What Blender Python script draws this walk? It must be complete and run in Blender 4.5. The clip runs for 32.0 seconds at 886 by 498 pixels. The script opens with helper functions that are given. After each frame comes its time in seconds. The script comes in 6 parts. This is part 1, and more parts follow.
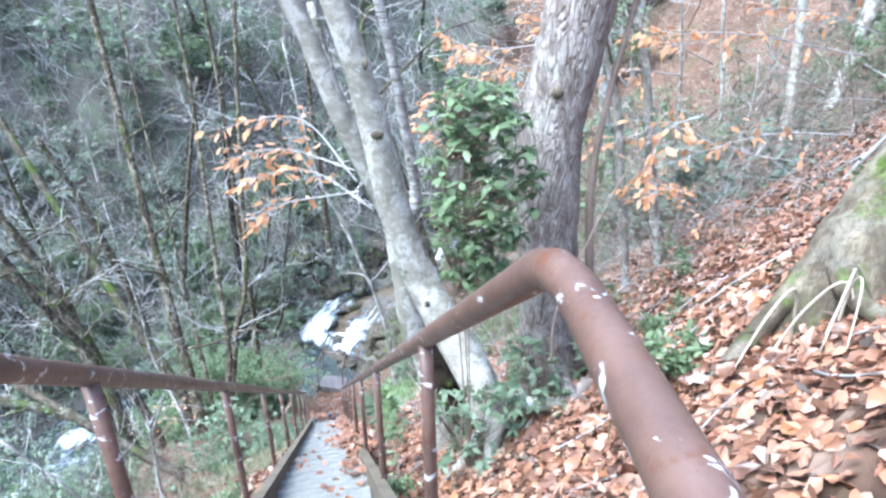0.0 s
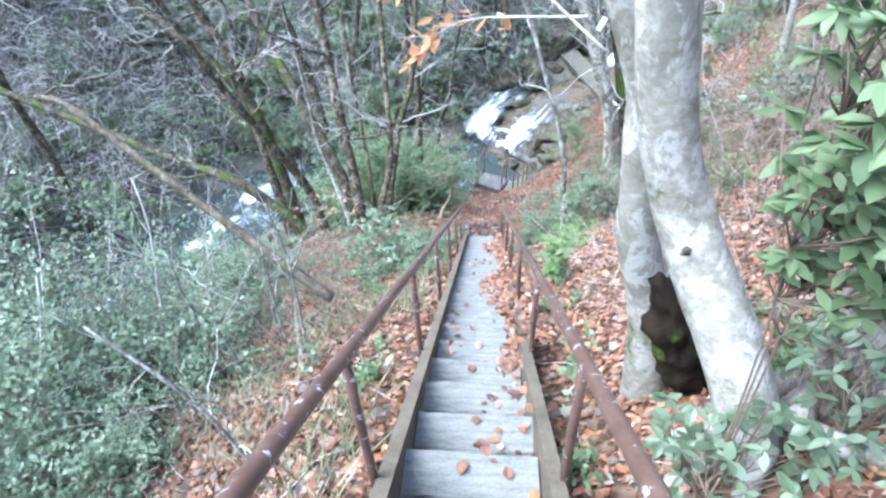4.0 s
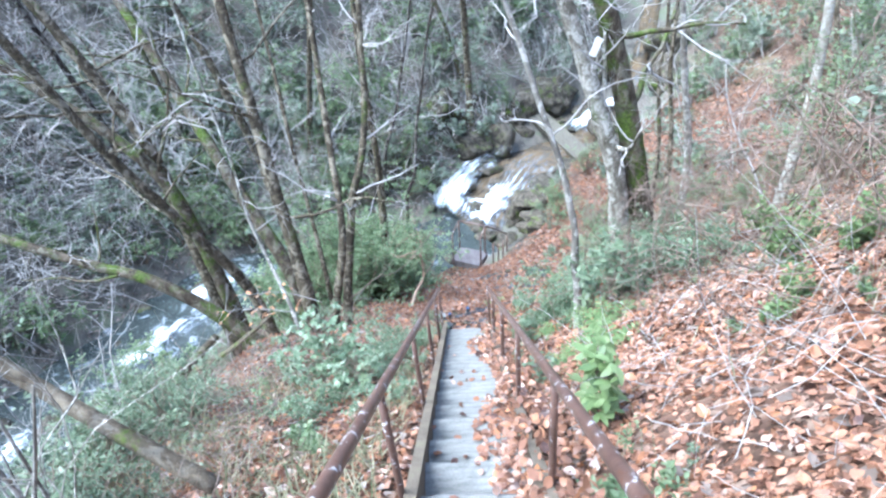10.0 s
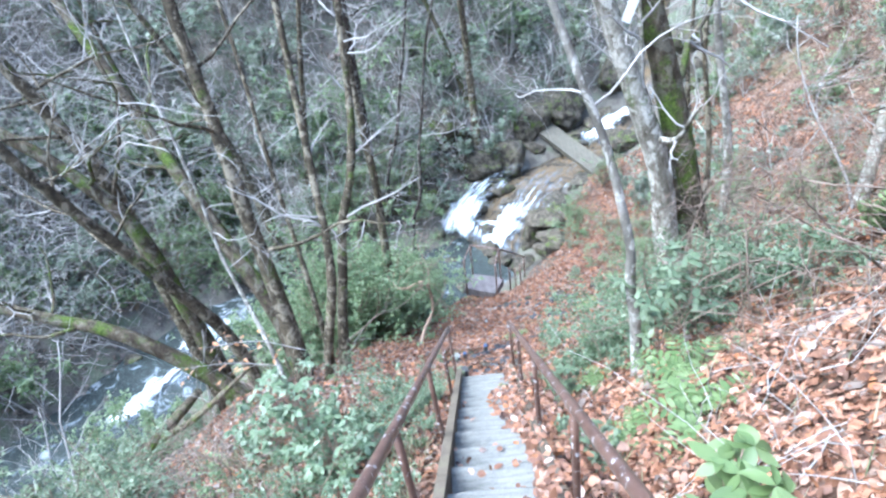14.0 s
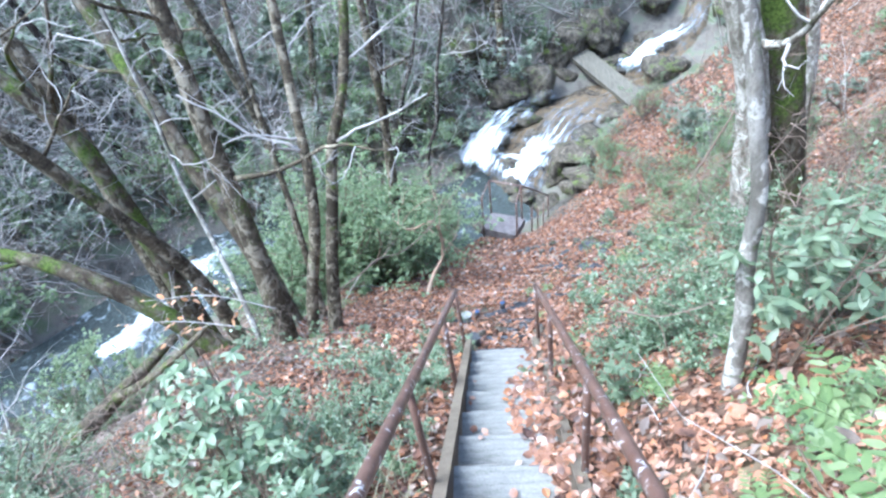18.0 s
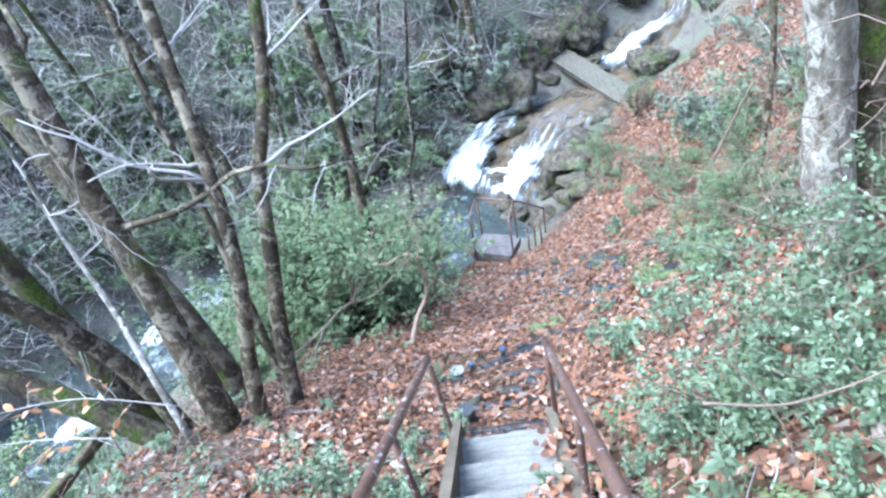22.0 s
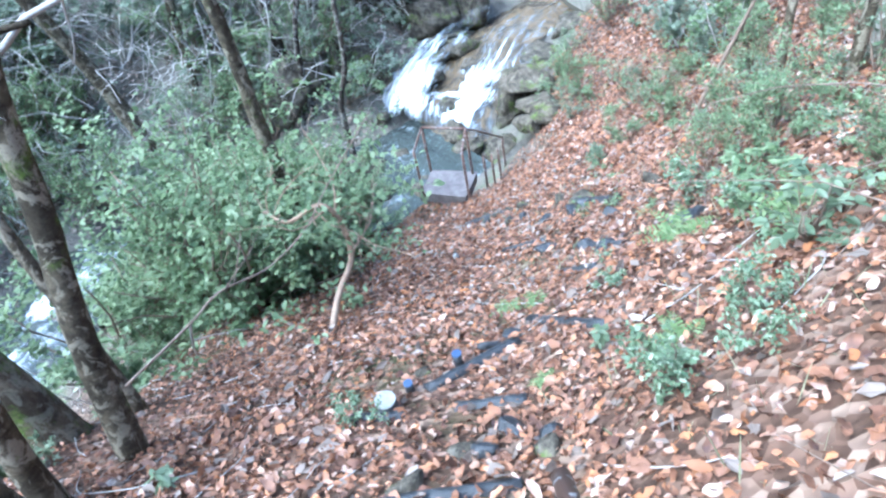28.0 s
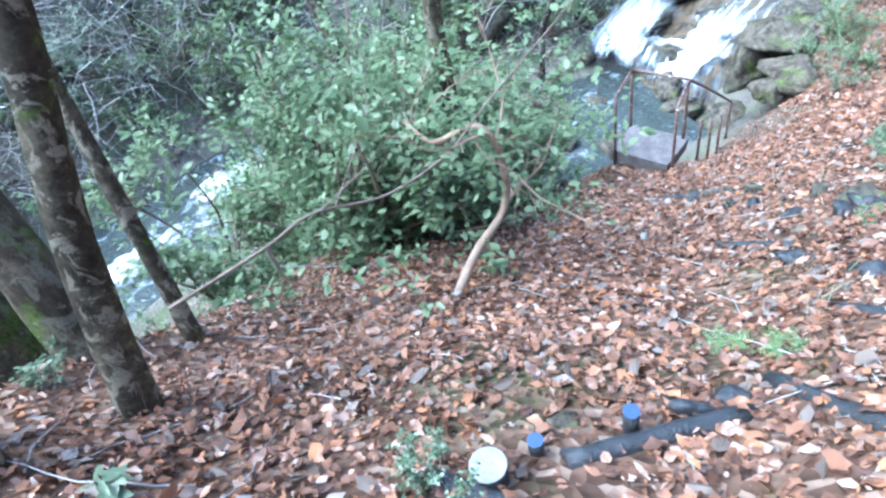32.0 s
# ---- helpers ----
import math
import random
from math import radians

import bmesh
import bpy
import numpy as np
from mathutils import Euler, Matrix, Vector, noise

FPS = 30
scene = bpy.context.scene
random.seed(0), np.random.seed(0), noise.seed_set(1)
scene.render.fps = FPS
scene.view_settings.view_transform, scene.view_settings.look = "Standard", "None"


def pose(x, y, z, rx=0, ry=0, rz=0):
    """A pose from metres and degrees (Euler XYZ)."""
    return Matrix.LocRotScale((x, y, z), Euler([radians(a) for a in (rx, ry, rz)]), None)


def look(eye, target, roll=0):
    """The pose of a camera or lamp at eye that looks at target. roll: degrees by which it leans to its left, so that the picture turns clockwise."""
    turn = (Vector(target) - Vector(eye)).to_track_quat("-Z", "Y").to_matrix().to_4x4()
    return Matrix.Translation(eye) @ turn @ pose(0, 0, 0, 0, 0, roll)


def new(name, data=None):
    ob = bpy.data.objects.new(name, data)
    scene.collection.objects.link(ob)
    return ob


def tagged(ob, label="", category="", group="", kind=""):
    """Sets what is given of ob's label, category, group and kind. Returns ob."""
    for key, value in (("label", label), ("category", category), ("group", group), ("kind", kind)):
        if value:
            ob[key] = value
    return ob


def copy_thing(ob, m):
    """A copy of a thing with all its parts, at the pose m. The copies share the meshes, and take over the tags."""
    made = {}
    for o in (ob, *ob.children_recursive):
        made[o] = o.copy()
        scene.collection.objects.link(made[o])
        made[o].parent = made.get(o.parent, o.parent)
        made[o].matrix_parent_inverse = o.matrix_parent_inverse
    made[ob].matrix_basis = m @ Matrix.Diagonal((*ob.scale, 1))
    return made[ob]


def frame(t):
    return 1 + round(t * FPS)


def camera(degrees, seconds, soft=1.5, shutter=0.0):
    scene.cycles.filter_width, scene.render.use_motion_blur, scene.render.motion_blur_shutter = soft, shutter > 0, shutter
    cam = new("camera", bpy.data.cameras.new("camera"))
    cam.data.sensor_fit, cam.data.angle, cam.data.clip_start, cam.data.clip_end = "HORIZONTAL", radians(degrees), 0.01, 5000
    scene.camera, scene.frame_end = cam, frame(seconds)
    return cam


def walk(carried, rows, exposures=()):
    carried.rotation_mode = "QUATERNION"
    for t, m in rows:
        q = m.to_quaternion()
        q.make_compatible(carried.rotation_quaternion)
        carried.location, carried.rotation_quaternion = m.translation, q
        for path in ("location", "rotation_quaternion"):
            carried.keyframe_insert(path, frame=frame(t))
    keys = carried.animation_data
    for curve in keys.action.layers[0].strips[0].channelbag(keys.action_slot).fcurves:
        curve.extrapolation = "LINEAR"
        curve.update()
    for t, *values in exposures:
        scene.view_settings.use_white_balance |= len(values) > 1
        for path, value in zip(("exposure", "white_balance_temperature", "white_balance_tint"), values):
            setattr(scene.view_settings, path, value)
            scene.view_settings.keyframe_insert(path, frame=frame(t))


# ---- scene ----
cam = camera(71.7, 32.0, soft=2.5)
PATH = [
    (0, (-0.062, 0.468, 8.11), (0.337, 2.278, 7.359), -0.1),
    (0.5, (-0.03, 0.685, 8.17), (0.324, 2.556, 7.56), -5.9),
    (1, (-0.012, 0.938, 8.188), (0.212, 2.822, 7.557), -3.0),
    (1.5, (-0.003, 1.185, 8.207), (0.097, 2.929, 7.234), -3.4),
    (2, (0.034, 1.258, 8.244), (0.199, 3.039, 7.348), -3.3),
    (2.5, (-0.025, 1.407, 8.176), (0.207, 3.228, 7.382), -1.9),
    (3, (-0.134, 1.597, 8.09), (-0.244, 3.359, 7.149), -3.1),
    (3.5, (-0.124, 1.685, 8.092), (-0.229, 3.408, 7.081), -0.6),
    (4, (-0.135, 1.795, 7.898), (-0.266, 3.285, 6.57), -1.4),
    (4.5, (-0.07, 1.95, 7.731), (-0.309, 3.436, 6.414), -2.9),
    (6.5, (-0.126, 2.478, 7.458), (-0.308, 3.987, 6.158), -3.2),
    (7, (-0.069, 2.685, 7.302), (-0.308, 4.26, 6.093), -4.3),
    (7.5, (-0.054, 2.868, 7.167), (-0.217, 4.516, 6.046), -7.9),
    (8, (-0.147, 3.03, 7.037), (-0.299, 4.642, 5.864), -5.7),
    (8.5, (-0.159, 3.238, 6.903), (-0.357, 4.896, 5.802), -4.6),
    (9, (-0.103, 3.428, 6.823), (-0.242, 5.028, 5.631), -3.7),
    (9.5, (-0.119, 3.581, 6.658), (-0.164, 5.306, 5.647), -6.0),
    (10, (-0.175, 3.756, 6.54), (-0.233, 5.403, 5.407), -4.1),
    (10.5, (-0.152, 4.005, 6.357), (-0.343, 5.669, 5.264), -3.7),
    (11, (-0.098, 4.141, 6.25), (-0.274, 5.8, 5.146), -4.1),
    (11.5, (-0.16, 4.284, 6.134), (-0.323, 5.959, 5.053), -4.9),
    (12, (-0.192, 4.404, 6.079), (-0.375, 6.036, 4.938), -4.1),
    (12.5, (-0.167, 4.601, 5.929), (-0.406, 6.268, 4.851), -4.7),
    (13, (-0.105, 4.775, 5.821), (-0.368, 6.424, 4.72), -6.4),
    (13.5, (-0.161, 4.902, 5.719), (-0.28, 6.582, 4.64), -6.5),
    (15.5, (-0.125, 5.487, 5.518), (-0.239, 7.199, 4.491), -10.1),
    (16, (-0.154, 5.653, 5.367), (-0.303, 7.291, 4.23), -9.4),
    (16.5, (-0.105, 5.847, 5.204), (-0.32, 7.48, 4.069), -9.4),
    (17, (-0.077, 6.029, 5.077), (-0.27, 7.649, 3.919), -9.7),
    (17.5, (-0.15, 6.226, 4.935), (-0.33, 7.855, 3.789), -9.0),
    (18, (-0.154, 6.381, 4.856), (-0.324, 7.954, 3.632), -7.4),
    (18.5, (-0.084, 6.602, 4.661), (-0.301, 8.186, 3.46), -7.2),
    (19, (-0.017, 6.72, 4.577), (-0.185, 8.336, 3.41), -11.1),
    (19.5, (-0.045, 6.873, 4.443), (-0.068, 8.523, 3.314), -10.7),
    (20, (-0.063, 7.078, 4.347), (-0.144, 8.587, 3.037), -13.3),
    (20.5, (-0.1, 7.227, 4.26), (-0.215, 8.84, 3.083), -9.9),
    (21, (-0.007, 7.408, 4.112), (-0.225, 8.887, 2.784), -12.1),
    (21.5, (-0.008, 7.514, 4.042), (-0.169, 9.121, 2.862), -11.0),
    (22, (-0.046, 7.705, 3.964), (-0.203, 9.324, 2.801), -12.9),
    (22.5, (-0.062, 7.821, 3.858), (-0.145, 9.401, 2.636), -9.3),
    (23, (-0.055, 8.044, 3.649), (-0.32, 9.534, 2.341), -13.1),
    (23.5, (-0.02, 8.142, 3.561), (-0.296, 9.632, 2.256), -14.0),
    (24, (-0.002, 8.231, 3.459), (-0.088, 9.749, 2.16), -12.2),
    (24.5, (-0.082, 8.398, 3.373), (-0.201, 9.853, 2.006), -13.8),
    (25, (-0.128, 8.529, 3.294), (-0.247, 9.936, 1.878), -10.6),
    (25.5, (-0.093, 8.687, 3.186), (-0.275, 10.161, 1.846), -10.3),
    (26, (-0.071, 8.813, 3.082), (-0.381, 10.29, 1.769), -12.3),
    (26.5, (-0.062, 8.964, 2.992), (-0.133, 10.485, 1.696), -10.9),
    (28.5, (0.062, 9.725, 2.566), (0.002, 11.194, 1.211), -13.3),
    (29, (-0.005, 9.869, 2.442), (-0.095, 11.339, 1.09), -11.9),
    (29.5, (-0.022, 10.008, 2.374), (-0.121, 11.443, 0.984), -9.2),
    (30, (-0.006, 10.223, 2.184), (-0.206, 11.698, 0.848), -9.7),
    (30.5, (0.005, 10.328, 2.074), (-0.203, 11.78, 0.715), -9.1),
    (31, (-0.088, 10.47, 1.901), (-0.363, 11.928, 0.56), -9.7),
    (31.5, (-0.134, 10.579, 1.837), (-0.52, 11.949, 0.432), -10.5),
    (32, (-0.133, 10.707, 1.66), (-0.718, 12.05, 0.297), -14.4),
]
walk(cam, [(t, look(eye, target, roll)) for t, eye, target, roll in PATH], [(0.0, 2.23, 5060, 3), (12.0, 2.3, 5040, 4), (20.0, 2.3, 4960, 4), (32.0, 2.48, 4680, 0)])


# ---- light ----
world = bpy.data.worlds.new("sky")
scene.world = world
world.use_nodes = True
wn = world.node_tree.nodes
sky = wn.new("ShaderNodeTexSky")
sky.sky_type, sky.sun_disc = "NISHITA", False
sky.sun_elevation, sky.sun_rotation, sky.air_density, sky.dust_density = radians(57), radians(-108), 1.0, 4.0
wn["Background"].inputs["Strength"].default_value = 0.15
world.node_tree.links.new(sky.outputs["Color"], wn["Background"].inputs["Color"])
sun = new("sun", bpy.data.lights.new("sun", "SUN"))
sun.data.energy, sun.data.angle, sun.data.color = 1.75, radians(50), (1.0, 0.97, 0.93)
sun.matrix_world = look((0, 0, 0), (0.62, 0.2, -1.0))

rng = np.random.default_rng(7)


# ---- materials ----
class Nodes:
    """A material's node tree with short calls."""

    def __init__(self, name, roughness=0.7, metallic=0.0, specular=0.3):
        self.mat = bpy.data.materials.new(name)
        self.mat.use_nodes = True
        self.tree = self.mat.node_tree
        self.bsdf = self.tree.nodes["Principled BSDF"]
        self.bsdf.inputs["Roughness"].default_value = roughness
        self.bsdf.inputs["Metallic"].default_value = metallic
        self.bsdf.inputs["Specular IOR Level"].default_value = specular
        self.coord = self.tree.nodes.new("ShaderNodeTexCoord").outputs["Object"]

    def put(self, kind, **values):
        node = self.tree.nodes.new(kind)
        for key, value in values.items():
            node.inputs[key].default_value = value
        return node

    def link(self, a, b):
        self.tree.links.new(a, b)

    def noise(self, scale, detail=4.0, rough=0.6, stretch=None, distortion=0.0):
        node = self.put("ShaderNodeTexNoise", Scale=scale, Detail=detail, Roughness=rough, Distortion=distortion)
        if stretch:
            m = self.put("ShaderNodeMapping", Scale=stretch)
            self.link(self.coord, m.inputs["Vector"])
            self.link(m.outputs["Vector"], node.inputs["Vector"])
        else:
            self.link(self.coord, node.inputs["Vector"])
        return node.outputs["Fac"]

    def ramp(self, fac, stops):
        node = self.tree.nodes.new("ShaderNodeValToRGB")
        e = node.color_ramp.elements
        while len(e) < len(stops):
            e.new(0.5)
        for el, (p, c) in zip(e, stops):
            el.position, el.color = p, (*c, 1.0)
        self.link(fac, node.inputs["Fac"])
        return node.outputs["Color"]

    def mix(self, fac, a, b):
        node = self.tree.nodes.new("ShaderNodeMix")
        node.data_type = "RGBA"
        for sock, v in ((node.inputs[0], fac), (node.inputs[6], a), (node.inputs[7], b)):
            if isinstance(v, (int, float)):
                sock.default_value = v
            elif isinstance(v, tuple):
                sock.default_value = (*v, 1.0)
            else:
                self.link(v, sock)
        return node.outputs[2]

    def island(self):
        return self.tree.nodes.new("ShaderNodeNewGeometry").outputs["Random Per Island"]

    def random(self):
        return self.tree.nodes.new("ShaderNodeObjectInfo").outputs["Random"]

    def base(self, color):
        self.link(color, self.bsdf.inputs["Base Color"])
        return self

    def bump(self, height, strength=0.5, distance=0.01):
        node = self.put("ShaderNodeBump", Strength=strength, Distance=distance)
        self.link(height, node.inputs["Height"])
        self.link(node.outputs["Normal"], self.bsdf.inputs["Normal"])
        return self


def step(lo, hi, a=(0, 0, 0), b=(1, 1, 1)):
    return [(lo, a), (hi, b)]


def leaf_material(name, stops, roughness=0.45, through_light=0.25):
    n = Nodes(name, roughness, specular=0.4)
    col = n.ramp(n.island(), stops)
    col = n.mix(n.ramp(n.noise(9.0, 3), step(0.35, 0.7)), col, stops[len(stops) // 2][1])
    n.base(col)
    t = n.put("ShaderNodeBsdfTranslucent")
    n.link(col, t.inputs["Color"])
    mixer = n.tree.nodes.new("ShaderNodeMixShader")
    mixer.inputs["Fac"].default_value = through_light
    n.link(n.bsdf.outputs["BSDF"], mixer.inputs[1])
    n.link(t.outputs["BSDF"], mixer.inputs[2])
    n.link(mixer.outputs["Shader"], n.tree.nodes["Material Output"].inputs["Surface"])
    return n.mat


def bark_material(name, dark, light, moss=0.0, stretch=(1, 1, 0.25), scale=14.0, bands=False, bump=0.6, spots=0.35, lichen=(0.46, 0.45, 0.4), scales=False):
    n = Nodes(name, 0.85, specular=0.2)
    f = n.noise(scale, 8, 0.75, stretch)
    mid = tuple((a + b) / 2 for a, b in zip(dark, light))
    col = n.ramp(f, [(0.36, dark), (0.5, mid), (0.62, light)])
    shade = n.ramp(n.noise(3.3, 5, 0.65, (1, 1, 0.6), 0.9), step(0.48, 0.58))
    col = n.mix(n.mix(0.6, (0, 0, 0), shade), col, tuple(0.75 * c for c in dark))
    pale = n.ramp(n.noise(8.0, 6, 0.7, (1, 1, 0.75), 0.8), step(0.52, 0.56))
    col = n.mix(n.mix(spots, (0, 0, 0), pale), col, lichen)
    fleck = n.ramp(n.noise(60, 4, 0.65), step(0.54, 0.62))
    col = n.mix(n.mix(0.45, (0, 0, 0), fleck), col, dark)
    height = f
    if scales:
        m = n.put("ShaderNodeMapping", Scale=(1, 1, 0.42))
        n.link(n.coord, m.inputs["Vector"])
        warp = n.mix(0.14, m.outputs["Vector"], n.put("ShaderNodeTexNoise", Scale=14.0, Detail=3.0).outputs["Color"])
        v = n.put("ShaderNodeTexVoronoi", Scale=30.0)
        v.feature = "DISTANCE_TO_EDGE"
        n.link(warp, v.inputs["Vector"])
        height = n.ramp(v.outputs["Distance"], step(0.0, 0.17))
        col = n.mix(n.mix(0.33, (1, 1, 1), height), tuple(0.6 * c for c in dark), col)
    if bands:
        b = n.ramp(n.noise(16.0, 3, 0.6, (0.12, 0.12, 2.4)), step(0.55, 0.62))
        col = n.mix(b, col, dark)
    if moss:
        m = n.ramp(n.noise(2.4, 7, 0.78), step(0.62 - 0.25 * moss, 0.7 - 0.2 * moss))
        g = n.ramp(n.noise(40, 2), [(0.3, (0.03, 0.05, 0.01)), (0.7, (0.13, 0.18, 0.035))])
        col = n.mix(m, col, g)
    return n.base(col).bump(height, bump, 0.015).mat


def plain_material(name, stops, scale=12.0, roughness=0.8, bump=0.4, distance=0.006, stretch=None, fine=90.0, specular=0.3):
    n = Nodes(name, roughness, specular=specular)
    f = n.noise(scale, 6, 0.65, stretch)
    col = n.mix(0.35, n.ramp(f, stops), n.ramp(n.noise(fine, 3), stops))
    return n.base(col).bump(n.noise(fine, 4), bump, distance).mat


def rail_material():
    n = Nodes("rail_paint", 0.42, specular=0.5)
    f = n.noise(10, 6, 0.7)
    col = n.ramp(f, [(0.3, (0.075, 0.043, 0.034)), (0.55, (0.13, 0.078, 0.06)), (0.8, (0.18, 0.118, 0.095))])
    rust = n.ramp(n.noise(34, 4, 0.7), step(0.58, 0.7))
    col = n.mix(rust, col, (0.11, 0.045, 0.02))
    flake = n.ramp(n.noise(27, 4, 0.6, distortion=0.5), step(0.615, 0.635))
    col = n.mix(flake, col, (0.5, 0.5, 0.52))
    return n.base(col).bump(n.noise(60, 4), 0.25, 0.003).mat


def water_material():
    n = Nodes("stream_water", 0.12, specular=0.5)
    f = n.noise(1.6, 5, 0.7, (1, 1, 1), 1.5)
    g = n.noise(5.0, 5, 0.7, (1, 1, 1), 2.0)
    col = n.mix(n.ramp(g, step(0.55, 0.75)), (0.045, 0.055, 0.052), (0.17, 0.2, 0.21))
    col = n.mix(n.ramp(f, step(0.56, 0.7)), col, (0.42, 0.47, 0.52))
    return n.base(col).bump(n.noise(4.5, 5, 0.6, None, 1.0), 0.6, 0.06).mat


def film_material():
    """A thin film of running water over brown bedrock, with pale streaks along the flow."""
    n = Nodes("water_over_bedrock", 0.18, specular=0.5)
    rock = n.ramp(n.noise(1.7, 7, 0.7, (1, 1, 1), 0.8), [(0.3, (0.02, 0.02, 0.017)), (0.45, (0.085, 0.07, 0.05)), (0.55, (0.16, 0.115, 0.065)), (0.66, (0.1, 0.1, 0.09)), (0.8, (0.26, 0.25, 0.23))])
    flow = n.tree.nodes.new("ShaderNodeAttribute")
    flow.attribute_name = "flow"
    f = n.put("ShaderNodeTexNoise", Scale=1.0, Detail=6.0, Roughness=0.7, Distortion=0.8)
    n.link(flow.outputs["Vector"], f.inputs["Vector"])
    col = n.mix(n.ramp(f.outputs["Fac"], step(0.54, 0.74)), rock, (0.2, 0.235, 0.27))
    return n.base(col).bump(f.outputs["Fac"], 0.8, 0.08).mat


def foam_material():
    """White streaks along the flow with clear gaps and ragged edges."""
    n = Nodes("falling_water", 0.3, specular=0.4)
    flow = n.tree.nodes.new("ShaderNodeAttribute")
    flow.attribute_name = "flow"
    body = n.tree.nodes.new("ShaderNodeAttribute")
    body.attribute_name = "body"
    f = n.put("ShaderNodeTexNoise", Scale=1.0, Detail=6.0, Roughness=0.65, Distortion=0.5)
    n.link(flow.outputs["Vector"], f.inputs["Vector"])
    s = n.tree.nodes.new("ShaderNodeMath")
    s.operation = "MULTIPLY_ADD"
    n.link(body.outputs["Fac"], s.inputs[0])
    s.inputs[1].default_value = 0.36
    n.link(f.outputs["Fac"], s.inputs[2])
    white = n.ramp(s.outputs[0], [(0.52, (0.16, 0.18, 0.2)), (0.68, (0.5, 0.56, 0.63)), (0.88, (0.92, 0.93, 0.95))])
    n.base(white).bump(f.outputs["Fac"], 0.7, 0.06)
    alpha = n.ramp(s.outputs[0], step(0.52, 0.86))
    n.link(alpha, n.bsdf.inputs["Alpha"])
    return n.mat


def ground_material():
    n = Nodes("leaf_litter_soil", 0.9, specular=0.15)
    v = n.put("ShaderNodeTexVoronoi", Scale=17.0)
    v.feature = "F1"
    n.link(n.coord, v.inputs["Vector"])
    sep = n.tree.nodes.new("ShaderNodeSeparateColor")
    n.link(v.outputs["Color"], sep.inputs["Color"])
    leaf = n.ramp(sep.outputs[0], [(0.0, (0.05, 0.03, 0.022)), (0.35, (0.12, 0.07, 0.048)), (0.7, (0.2, 0.125, 0.09)), (1.0, (0.34, 0.25, 0.19))])
    soil = n.ramp(n.noise(6, 6), [(0.3, (0.03, 0.022, 0.016)), (0.7, (0.12, 0.075, 0.05))])
    col = n.mix(n.ramp(n.noise(1.3, 5), step(0.3, 0.62)), soil, leaf)
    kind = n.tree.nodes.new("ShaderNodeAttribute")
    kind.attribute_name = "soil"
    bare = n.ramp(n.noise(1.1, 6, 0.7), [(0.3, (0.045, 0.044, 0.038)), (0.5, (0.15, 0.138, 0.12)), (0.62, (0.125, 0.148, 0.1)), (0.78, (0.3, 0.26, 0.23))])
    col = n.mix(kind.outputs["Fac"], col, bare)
    moss = n.ramp(n.noise(0.55, 6, 0.7), step(0.55, 0.68))
    col = n.mix(n.mix(0.55, (0, 0, 0), moss), col, (0.06, 0.09, 0.03))
    return n.base(col).bump(v.outputs["Distance"], 0.8, 0.03).mat


